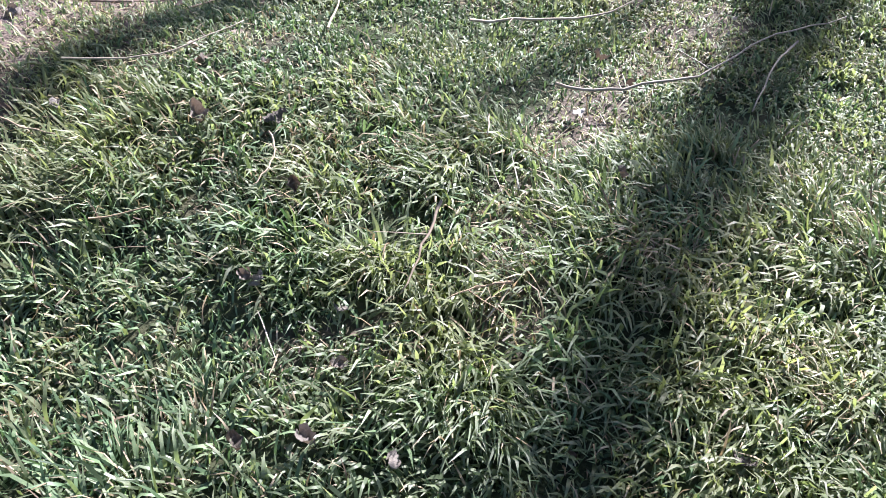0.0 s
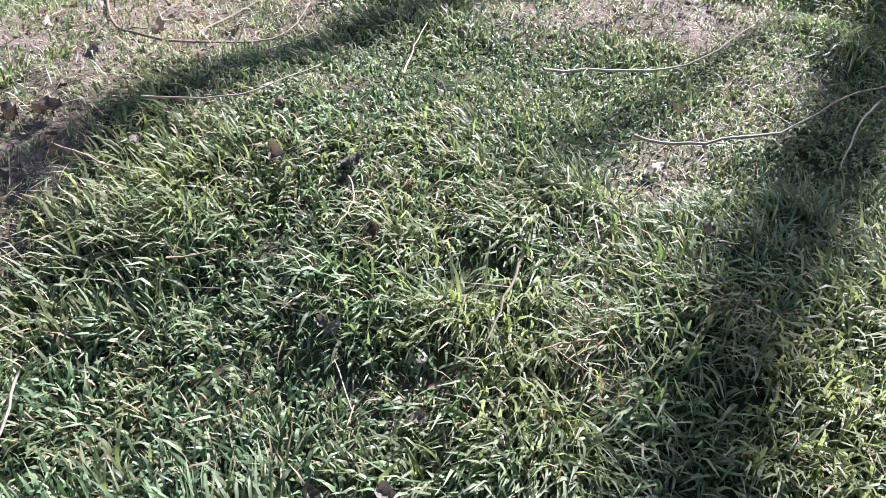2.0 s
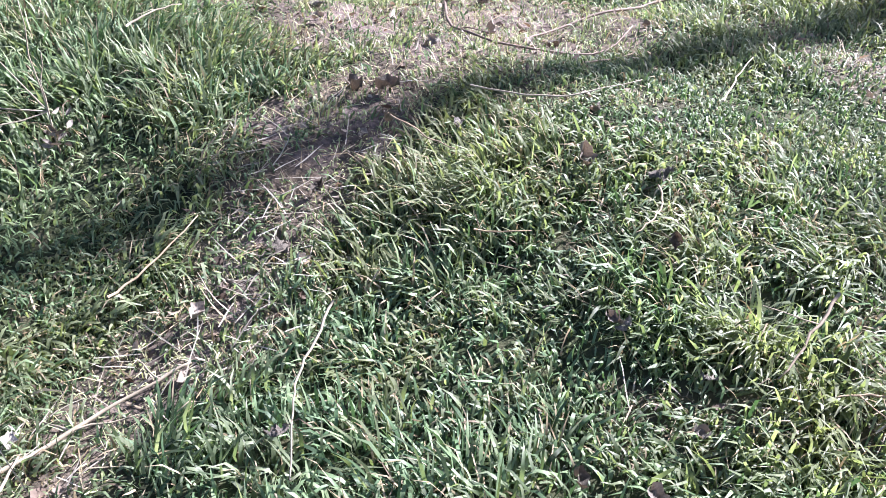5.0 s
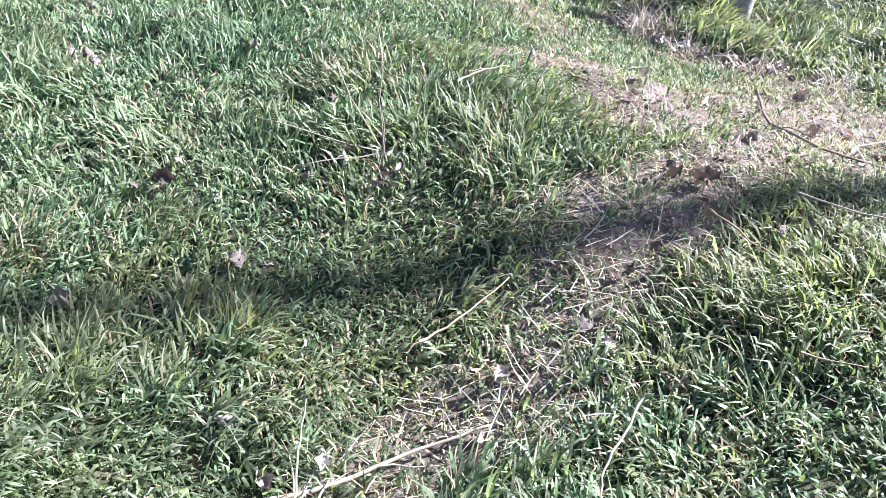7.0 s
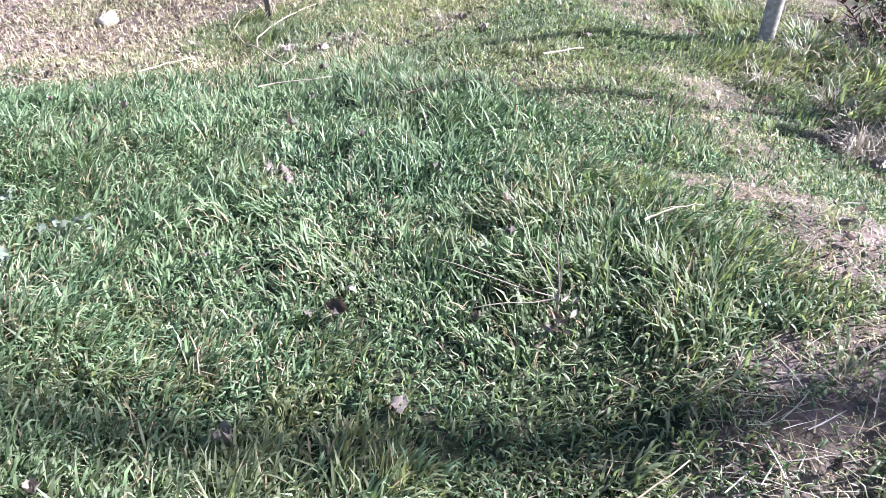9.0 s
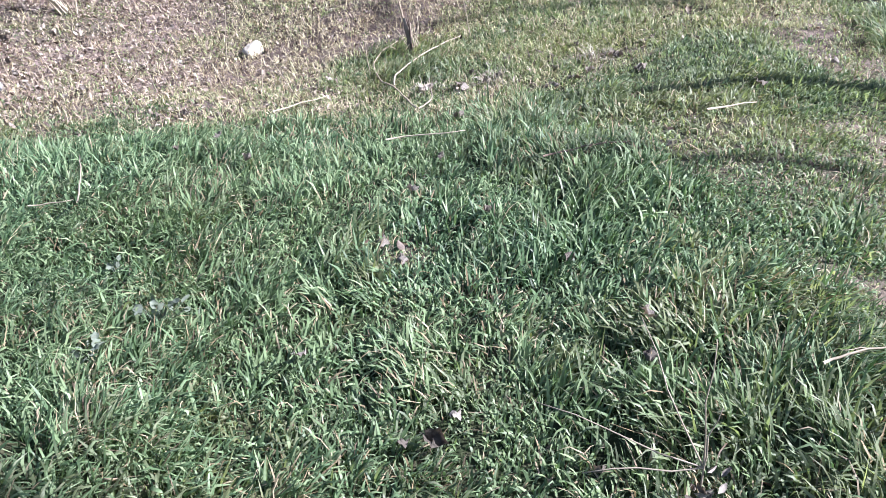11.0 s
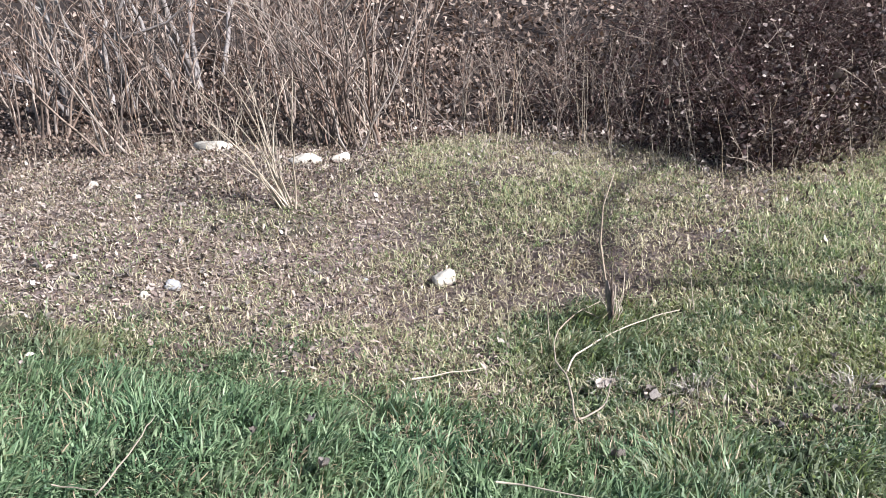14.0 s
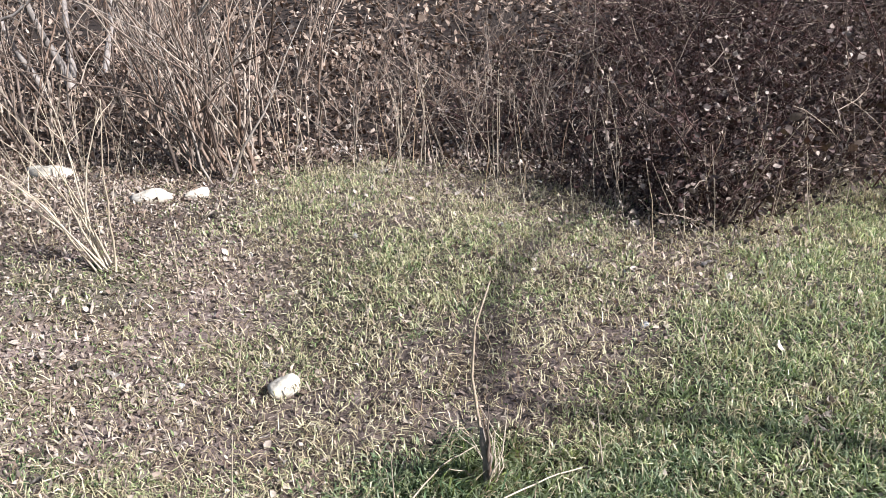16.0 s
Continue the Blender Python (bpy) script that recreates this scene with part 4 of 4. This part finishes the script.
# ---- twigs and branches lying about ----


def stick(name, pts, radius, lift, mat, label, tip_lift=None, forks=0):
    n, radius = len(pts), radius * 0.85
    fine = []
    for i in range(n - 1):
        for k in range(4):
            t = k / 4
            fine.append((pts[i][0] * (1 - t) + pts[i + 1][0] * t, pts[i][1] * (1 - t) + pts[i + 1][1] * t))
    fine.append(pts[-1])
    if n > 2:
        for _ in range(2):
            fine = [fine[0]] + [tuple((a + 2 * b + c) / 4 for a, b, c in zip(fine[i - 1], fine[i], fine[i + 1])) for i in range(1, len(fine) - 1)] + [fine[-1]]
    m = len(fine)
    line = []
    for i, (a, b) in enumerate(fine):
        up = lift + ((tip_lift - lift) * (1 - i / (m - 1)) if tip_lift else 0)
        line.append(Vector((a + rng.gauss(0, 0.002), b + rng.gauss(0, 0.002), gz(a, b) + up + rng.gauss(0, 0.002))))
    mid = line[m // 2].copy()
    line = [p - mid for p in line]
    s = Shape()
    s.tube(line, [radius * (1 - 0.55 * i / (m - 1)) for i in range(m)], 6)
    for _ in range(forks):
        k = rng.randint(1, m - 2)
        s.tube(wander(rng, line[k], (rng.gauss(0, 1), rng.gauss(0, 1), 0.15), rng.uniform(0.06, 0.16), 4, 0.15), [radius * 0.5 * (1 - 0.15 * i) for i in range(5)], 4, False)
    ob = link(name, s.mesh(name), mat)
    ob.location = mid
    return tagged(ob, label, "twig" if radius < 0.0048 else "branch", "fallen twigs")


THIN, DRYST = "thin dry twig lying on grass", "dry tan grass stem lying over green blades"
stick("dry_twig", [(0.12, 1.99), (0.11, 1.87), (0.09, 1.74)], 0.005, 0.06, TWIG, "brown forked twig standing in grass", 0.13, 1)
stick("fallen_branch", [(-1.66, 3.14), (-1.38, 2.76), (-1.17, 2.68), (-0.87, 2.94), (-0.88, 3.24)], 0.007, 0.015, DARK_TWIG, "curved brown branch lying on bare earth", None, 3)
stick("fallen_branch", [(-0.71, 4.03), (-0.94, 3.75), (-0.98, 3.48), (-1.1, 3.22), (-1.15, 2.96), (-1.11, 2.82)], 0.009, 0.02, DARK_TWIG, "long dark branch lying on bare earth", None, 3)
stick("dry_twig", [(-0.86, 2.79), (-0.79, 3.04)], 0.004, 0.015, TWIG, THIN)
stick("dry_twig", [(-1.01, 2.31), (-0.79, 2.37), (-0.68, 2.49), (-0.61, 2.63)], 0.0035, 0.07, REED, DRYST)
stick("dry_twig", [(-0.38, 2.73), (-0.41, 2.96), (-0.41, 3.12)], 0.0045, 0.07, REED, DRYST)
stick("dry_twig", [(0.01, 3.03), (0.29, 3.13), (0.53, 3.29), (0.7, 3.6)], 0.006, 0.05, TWIG, THIN, None, 1)
stick("dry_twig", [(0.33, 2.67), (0.48, 2.68), (0.68, 2.77), (0.82, 2.92), (1.01, 3.2), (1.28, 3.43)], 0.006, 0.075, REED, "long curved pale twig lying on grass", None, 2)
stick("dry_twig", [(1.08, 3.17), (0.98, 2.96), (0.9, 2.69)], 0.005, 0.075, REED, DRYST)
stick("dry_twig", [(-0.34, 2.12), (-0.3, 2.06), (-0.3, 1.98), (-0.31, 1.93)], 0.0035, 0.12, TWIG, DRYST)
stick("dry_twig", [(0.17, 2.43), (0.18, 2.33)], 0.004, 0.08, TWIG, DRYST)
stick("dry_twig", [(0.32, 1.83), (0.24, 1.8), (0.19, 1.75)], 0.004, 0.07, TWIG, THIN, None, 2)
stick("dry_twig", [(-0.8, 1.44), (-0.76, 1.34), (-0.73, 1.24), (-0.67, 1.17), (-0.56, 1.04)], 0.0042, 0.09, REED, DRYST)
stick("fallen_branch", [(-1.14, 0.7), (-1.09, 0.81), (-1.07, 0.97), (-1.03, 1.1), (-1.0, 1.19)], 0.008, 0.03, REED, "pale broken branch lying in matted straw", None, 4)
stick("dry_twig", [(-1.02, 0.72), (-1.06, 0.77), (-1.1, 0.83)], 0.0055, 0.035, REED, THIN)
stick("dry_twig", [(-1.05, 0.72), (-1.19, 0.81), (-1.31, 0.9)], 0.0035, 0.07, REED, DRYST)
stick("dry_twig", [(-1.29, 1.2), (-1.28, 1.31), (-1.3, 1.5)], 0.0045, 0.08, TWIG, "orange-tan dry stem across grass")
stick("dry_twig", [(-1.12, 2.05), (-0.96, 2.03), (-0.87, 2.02)], 0.0035, 0.09, TWIG, DRYST)
stick("dry_twig", [(-0.65, 1.78), (-0.53, 1.84)], 0.003, 0.11, TWIG, "orange-tan dry stem across grass")
stick("dry_twig", [(-2.03, 1.91), (-2.03, 2.0), (-2.0, 2.11)], 0.005, 0.11, REED, THIN, None, 1)
stick("dry_twig", [(-3.63, 2.53), (-3.64, 2.77)], 0.006, 0.07, REED, THIN)
stick("dry_twig", [(-4.05, 1.22), (-3.93, 1.55)], 0.0045, 0.1, REED, DRYST)
stick("dry_twig", [(-3.52, 1.75), (-3.50, 1.92), (-3.44, 2.09)], 0.005, 0.06, DARK_TWIG, THIN, None, 3)
stick("dry_twig", [(-3.84, -0.04), (-4.15, -0.06), (-4.35, -0.09)], 0.0045, 0.1, REED, DRYST)
stick("dry_twig", [(-3.9, -0.23), (-3.87, -0.06)], 0.0035, 0.1, REED, DRYST)
stick("dead_creeper", [(-4.59, 1.48), (-4.95, 1.46), (-5.1, 1.4), (-5.35, 1.39), (-5.61, 1.5), (-5.7, 1.62)], 0.006, 0.06, REED, "curled pale dead creeper stem on grass")
stick("dead_creeper", [(-5.0, 1.45), (-5.14, 1.48), (-5.33, 1.63), (-5.48, 1.83), (-5.55, 1.99)], 0.006, 0.06, REED, "curled pale dead creeper stem on grass")
stick("dead_creeper", [(-4.61, 1.49), (-4.72, 1.6), (-4.89, 1.63)], 0.006, 0.05, REED, "curled pale dead creeper stem on grass")
stick("dry_twig", [(-4.96, 0.78), (-5.09, 1.1)], 0.005, 0.04, REED, DRYST)
stick("dry_twig", [(-5.49, 0.04), (-5.61, 0.14)], 0.005, 0.02, REED, "dry tan stem on trodden earth")
stick("fallen_branch", [(-9.74, -3.06), (-9.88, -2.47)], 0.02, 0.05, STEM, "short pale log on dead leaves")
# ---- fallen leaves, stones and weeds ----
leaf_meshes = []
for k in range(8):
    s = Shape()
    rows, base = 6, 0
    for i in range(rows + 1):
        t = i / rows
        w = 0.40 * math.sin(math.pi * min(1, 0.03 + t * 0.97) ** 0.8) ** 1.15 * (1 + 0.28 * math.sin(13 * t + k)) + 0.008
        for j in range(-2, 3):
            u = j / 2
            s.v.append(Vector((u * w, t - 0.5, 0.22 * abs(u) ** 1.5 * (1 if k % 2 else -0.3) + (0.35 - 0.1 * (k % 4)) * (t - 0.5) ** 2 + 0.11 * rng.uniform(-1, 1))))
    for i in range(rows):
        for j in range(4):
            a = i * 5 + j
            s.q.append((a, a + 1, a + 6, a + 5))
    s.tube([(0, -0.5, 0.09), (0.03, -0.75, 0.06)], 0.015, 4, False)
    leaf_meshes.append(s.mesh("fallen_leaf"))


pale_meshes = [None] * 8


def fallen(x, y, size, lift, pale=False, tilt=25, label="", turn=None):
    me = leaf_meshes[rng.randint(0, 7)]
    if pale:
        k = leaf_meshes.index(me)
        if not pale_meshes[k]:
            pale_meshes[k] = me.copy()
            pale_meshes[k].materials.clear()
        me = pale_meshes[k]
    ob = link("fallen_leaf", me, PALE_LEAF if pale else LEAF)
    ob.matrix_world = pose(x, y, gz(x, y) + lift, rng.gauss(0, tilt), rng.gauss(0, tilt), rng.uniform(0, 360)) @ Matrix.Diagonal((size * 0.72, size * 0.82, size * 1.35, 1))
    return tagged(ob, label or ("bleached pale dead leaf" if pale else "curled brown dead leaf lying in grass"), "leaf", "fallen leaves")


IN_GRASS = [(-0.38, 2.26, 0.08), (-0.58, 2.21, 0.08), (-1.32, 2.16, 0.09), (-1.24, 2.22, 0.09), (-1.85, 1.01, 0.08), (-1.93, 0.57, 0.085), (-2.28, 0.99, 0.085),
            (-2.30, 0.90, 0.05), (-4.13, 0.61, 0.07), (-3.24, 1.04, 0.07), (-3.10, 1.08, 0.06), (-0.14, 1.34, 0.05), (0.0, 1.37, 0.06), (0.17, 1.36, 0.05), (0.0, 1.55, 0.05),
            (0.81, 1.51, 0.06), (-0.25, 1.72, 0.05), (-0.68, 1.13, 0.06), (-0.23, 1.72, 0.05), (-1.16, 0.71, 0.06), (-0.03, 1.7, 0.05), (-1.13, 1.77, 0.06), (-1.08, 1.57, 0.07),
            (-1.63, 2.23, 0.06), (-2.29, 1.59, 0.06), (-1.92, 0.12, 0.06), (-3.91, 2.98, 0.07), (-2.03, 1.33, 0.05), (-4.28, 1.62, 0.06), (-3.19, 1.42, 0.06), (-2.82, 1.58, 0.05)]
for x, y, d in IN_GRASS:
    fallen(x, y, d, 0.02 + 0.3 * float(grass_height(np.array([x]), np.array([y]))[0]) * (1 - float(bareness(np.array([x]), np.array([y]))[0])), False, 16)
for x, y, d in ((-1.09, 1.30, 0.06), (-1.0, 1.55, 0.05), (-1.37, 0.74, 0.075), (-1.14, 0.84, 0.05), (-4.9, 1.57, 0.07), (-7.12, 2.74, 0.09), (0.41, 2.60, 0.06), (-4.95, 1.62, 0.08), (-5.37, 1.14, 0.06), (-7.06, 2.13, 0.06), (-7.95, 2.46, 0.07), (-7.99, 0.87, 0.05)):
    fallen(x, y, d, 0.04, True, 30)
for _ in range(120):
    x, y = rng.uniform(-9.6, -4.6), rng.uniform(-3.8, 3.6)
    if float(meadow(np.array([x]), np.array([y]))[0]) > 0.4 or rng.random() > 0.35 + float(speck(np.array([x * 1.2]), np.array([y * 1.2]), 12)[0]):
        continue
    fallen(x, y, rng.uniform(0.04, 0.085), 0.018, False, 18, "dry brown leaf lying on trodden earth")
for cx, cy, a, b, count, pale in ((-6.1, -1.3, 0.45, 0.6, 56, 0.2), (-4.85, 2.0, 0.2, 0.16, 24, 0.1), (-4.8, 2.55, 0.2, 0.2, 20, 0.1), (-1.4, 2.85, 0.4, 0.4, 12, 0.1), (-2.6, 3.5, 0.3, 0.15, 12, 0.3)):
    for _ in range(count):
        fallen(cx + rng.gauss(0, a), cy + rng.gauss(0, b), rng.uniform(0.035, 0.08), 0.018, rng.random() < pale, 24, "dry brown leaf lying on trodden earth" if pale < 0.2 else "")
for _ in range(64):
    x = rng.uniform(-2.65, -1.35)
    fallen(x, float(np.interp(x, FOOT_X, FOOT_Y)) + rng.gauss(-0.05, 0.045), rng.uniform(0.03, 0.075), 0.03, rng.random() < 0.6, 35, "pale curled dead leaf in a hollow below tall grass")
heap = Shape()
for cx, cy, a, b, count in ((-6.1, -1.4, 0.6, 0.8, 160), (-7.6, -1.6, 0.7, 0.9, 160), (-8.5, 1.1, 0.2, 0.5, 80), (-9.1, 1.1, 0.35, 1.0, 120), (-8.0, 2.3, 0.5, 0.45, 110), (-7.4, 2.6, 0.5, 0.4, 60), (-8.6, -2.4, 0.6, 1.0, 160)):
    for _ in range(count):
        x, y, d = cx + rng.gauss(0, a), cy + rng.gauss(0, b), rng.uniform(0.025, 0.06)
        heap.leaf(pose(x, y, gz(x, y) + 0.012, rng.gauss(0, 26), rng.gauss(0, 26), rng.uniform(0, 360)), d, d * rng.uniform(0.5, 0.8), rng.uniform(-0.2, 0.5), rng.uniform(-0.3, 0.4))
tagged(link("leaf_heap", heap.mesh("leaf_heap"), HEAP), "drifts of pale brown dead leaves before the shrubs", "leaf litter", kind="stuff")
for _ in range(24):
    x, y = rng.uniform(-5.0, 1.4), rng.uniform(0.3, 4.2)
    fallen(x, y, rng.uniform(0.035, 0.06), 0.03 + 0.4 * float(grass_height(np.array([x]), np.array([y]))[0]), False, 30)


def stone(x, y, sx, sy, sz, mat, label, turn=0.0, seed=0):
    bm = bmesh.new()
    bmesh.ops.create_icosphere(bm, subdivisions=3, radius=1)
    for v in bm.verts:
        p = v.co * 1.1 + Vector((seed * 3.1, 0, 0))
        v.co *= 1 + 0.42 * noise.noise(p) + 0.16 * noise.noise(p * 2.7) + 0.06 * noise.noise(p * 6.0)
        for k, cut in enumerate((0.72, 0.66, 0.75, 0.7)):
            nrm = Vector((math.sin(2.1 * k + seed), math.cos(1.7 * k + seed * 2), math.sin(0.9 * k + seed) * 0.8)).normalized()
            over = v.co.dot(nrm) - cut
            if over > 0:
                v.co -= nrm * over * 0.85
        v.co.z = max(v.co.z, -0.55)
        v.co = Vector((v.co.x * sx / 2, v.co.y * sy / 2, (v.co.z + 0.4) * sz / 1.4))
    me = bpy.data.meshes.new("stone")
    bm.to_mesh(me)
    bm.free()
    me.polygons.foreach_set("use_smooth", [True] * len(me.polygons))
    ob = link("stone", me, mat)
    ob.matrix_world = pose(x, y, gz(x, y) - 0.008, 0, 0, turn)
    return tagged(ob, label, "stone", "stones")


stone(-6.24, 0.75, 0.13, 0.14, 0.085, STONE, "pale rounded limestone lying on thin grass", 60, 8)
stone(-5.89, -0.76, 0.12, 0.09, 0.05, GREY_STONE, "flat grey stone on dead leaves", 40, 2)
stone(-5.74, -0.86, 0.06, 0.05, 0.04, STONE, "small pale stone on dead leaves", 10, 3)
stone(-8.86, -1.72, 0.42, 0.2, 0.095, STONE, "long white rock half sunk by a shrub", 75, 4)
stone(-8.22, -0.66, 0.17, 0.3, 0.085, STONE, "white rock half sunk beside dry stalks", 10, 5)
stone(-8.35, -0.40, 0.13, 0.17, 0.07, STONE, "white rock half sunk beside dry stalks", 30, 6)
stone(-7.67, -2.24, 0.1, 0.12, 0.06, STONE, "small white stone on trodden earth", 0, 7)
for k in range(45):
    x, y = rng.uniform(-9.3, -5.3), rng.uniform(-3.0, 3.0)
    d = rng.uniform(0.015, 0.04)
    stone(x, y, d, d * rng.uniform(0.7, 1.2), d * 0.7, GREY_STONE if k % 3 else STONE, "small pale pebble on trodden earth", rng.uniform(0, 360), k)


def rosette(x, y, lift, count, size):
    root = tagged(new("pale_weed"), "low weed with rounded pale grey-green leaves", "weed", "pale weeds")
    root.location = (x, y, gz(x, y))
    for k in range(count):
        s = Shape()
        a, r, h = rng.uniform(0, 6.28), rng.uniform(0.01, 0.085), lift * rng.uniform(0.7, 1.15)
        p = Vector((r * math.cos(a), r * math.sin(a), h))
        s.tube([Vector((0, 0, 0)), p * 0.6 + Vector((0, 0, 0.01)), p], 0.0014, 4, False)
        m = Matrix.Translation(p) @ pose(0, 0, 0, rng.gauss(14, 34), rng.gauss(0, 34), math.degrees(a) - 90)
        n0, z = len(s.v), size * rng.uniform(0.7, 1.15)
        s.v.append(m @ Vector((0, 0, 0)))
        for j in range(11):
            w = -2.7 + 5.4 * j / 10
            rim = z * (0.5 + 0.07 * math.sin(5 * w + k))
            s.v.append(m @ Vector((math.sin(w) * rim * 0.8, z * 0.45 + math.cos(w) * rim, 0.16 * z * abs(math.sin(w)) + 0.06 * z * math.sin(3 * w + k))))
        s.v.append(m @ Vector((0, z * 0.5, -0.03 * z)))
        for j in range(10):
            s.t.append((n0 + 12, n0 + 1 + j, n0 + 2 + j))
        s.t += [(n0 + 12, n0 + 11, n0), (n0 + 12, n0, n0 + 1)]
        link("leaf", s.mesh("leaf"), WEED, root)


rosette(-3.03, 0.28, 0.085, 16, 0.031)
rosette(-2.90, 0.08, 0.075, 10, 0.030)
rosette(-3.37, 0.12, 0.065, 6, 0.024)

# thin stalks standing in the trodden earth
for k in range(210):
    if k < 60:
        x, y, L = rng.uniform(-9.0, -5.2), rng.uniform(-3.2, 3.4), rng.uniform(0.1, 0.4)
        if rng.random() > 0.3 + 0.7 * (x < -7.4):
            continue
    else:
        y = rng.uniform(-3.4, 4.2)
        x = float(np.interp(y, [-3.7, -2.4, -1.1, 0.5, 0.9, 2.17, 2.65, 3.4, 4.3], [-8.6, -9.2, -9.2, -9.3, -9.6, -8.6, -7.7, -8.3, -9.4])) + rng.gauss(0.05, 0.35)
        L = rng.uniform(0.2, 0.95)
    s = Shape()
    s.tube(wander(rng, (0, 0, -0.01), (rng.gauss(0, 0.2), rng.gauss(0, 0.2), 1), L, 5, 0.06), [0.003 * (1 - 0.12 * i) for i in range(6)], 4)
    ob = link("dry_weed", s.mesh("dry_weed"), REED if rng.random() < 0.6 else TWIG)
    ob.location = (x, y, gz(x, y))
    tagged(ob, "thin dry weed stalk standing upright in the earth", "weed", "dry weeds")

for x, y, L, way in ((-5.6, 2.07, 0.26, (-0.1, -0.25, 1)), (-5.34, 1.38, 0.34, (0, -0.15, 1)), (-5.33, 0.93, 0.30, (0, -0.4, 1)), (-5.62, 0.55, 0.26, (0.1, -0.35, 1)), (-5.5, 0.75, 0.3, (0, 0.2, 1)),
                     (-5.7, 0.15, 0.24, (0, -0.2, 1)), (-6.6, 1.05, 0.22, (0, 0.1, 1)), (-6.2, -0.5, 0.3, (0, -0.3, 1)), (-7.1, -0.05, 0.35, (0, -0.1, 1)), (-7.6, -1.1, 0.5, (0, 0.05, 1)), (-7.3, -0.95, 0.45, (0, -0.05, 1))):
    s = Shape()
    s.tube(wander(rng, (0, 0, -0.01), way, L, 6, 0.05), [0.0032 * (1 - 0.1 * i) for i in range(7)], 5)
    ob = link("dry_weed", s.mesh("dry_weed"), REED)
    ob.location = (x, y, gz(x, y))
    tagged(ob, "thin leaning dry weed stalk in trodden grass", "weed", "dry weeds")

# ---- bare trees that shade the meadow ----


def tree(x, y, height, radius, limbs, label, bent=None, taper=0.62):
    root = tagged(new("bare_tree"), label, "tree", "bare trees")
    root.location = (x, y, gz(x, y))
    trunk = wander(rng, (0, 0, -0.1), (0, 0, 1), height, 14, 0.015)
    if bent:
        trunk = [Vector(bent[min(len(bent) - 1, int(t))]).lerp(Vector(bent[min(len(bent) - 1, int(t) + 1)]), t % 1) for t in [i * (len(bent) - 1) / 14 for i in range(15)]]
    s = Shape()
    s.tube(trunk, [radius * (1.25 if i == 0 else 1) * (1 - taper * i / 14) for i in range(15)], 12)
    link("trunk", s.mesh("trunk"), BARK, root)
    for k, out, L in limbs:
        s = Shape()
        pts = wander(rng, trunk[k], out, L, 9, 0.07)
        r0 = radius * 0.34
        s.tube(pts, [r0 * (1 - 0.8 * i / 9) for i in range(10)], 7)
        for _ in range(9):
            j = rng.randint(3, 9)
            s.tube(wander(rng, pts[j], (rng.gauss(out[0], 0.7), rng.gauss(out[1], 0.7), rng.gauss(0.5, 0.5)), L * rng.uniform(0.15, 0.4), 5, 0.1), [r0 * 0.22 * (1 - 0.15 * i) for i in range(6)], 4, False)
        link("limb", s.mesh("limb"), BARK, root)
    return root


UP = [(12, (1, 0.6, 1.2), 1.8), (13, (-1, 0.5, 1.2), 1.8), (13, (0.2, 1, 1.4), 1.6), (14, (-0.3, 0.4, 1.4), 1.4), (14, (0.6, 0.2, 1.2), 1.4)]
tree(4.82, 14.08, 14.0, 0.225, UP, "tall leafless tree with a stout slightly crooked trunk", [(0, 0, -0.1), (0.02, 0, 5.0), (0.15, 0, 8.4), (0.17, 0, 9.3), (0.29, 0, 9.9), (0.48, 0, 11.5), (0.7, 0, 14.0)])
tree(3.93, 13.78, 13.5, 0.175, UP, "tall leafless tree with a slanting trunk", [(0, 0, -0.1), (0, 0, 5.0), (-0.44, 0, 7.1), (-0.86, 0, 9.0), (-1.85, 0, 13.5)])
tree(4.76, 12.7, 8.1, 0.075, [(13, (-0.3, 0.3, 1), 0.8)], "slender leafless tree with a slanting trunk", [(0, 0, -0.1), (0, 0, 3.6), (-0.98, 0, 8.1)])
tree(-3.55, 9.0, 6.0, 0.038, [(13, (-0.5, 0.3, 1), 0.8)], "young leafless tree with a bent thin trunk",
     [(0, 0, -0.1), (0.06, 0.02, 2.4), (0.12, 0.04, 4.75), (0.06, -0.04, 4.95), (0.09, -0.18, 5.15), (0.01, -0.42, 5.3), (-0.56, -0.37, 5.4), (-1.01, -0.27, 5.5), (-1.77, 0.235, 5.65), (-2.17, 0.82, 5.8)], 0.35)
tree(-1.70, 7.0, 4.6, 0.055, [(11, (0.4, 0.6, 1), 1.0), (12, (-0.5, 0.3, 1), 1.0)], "young leafless tree with a thin trunk")
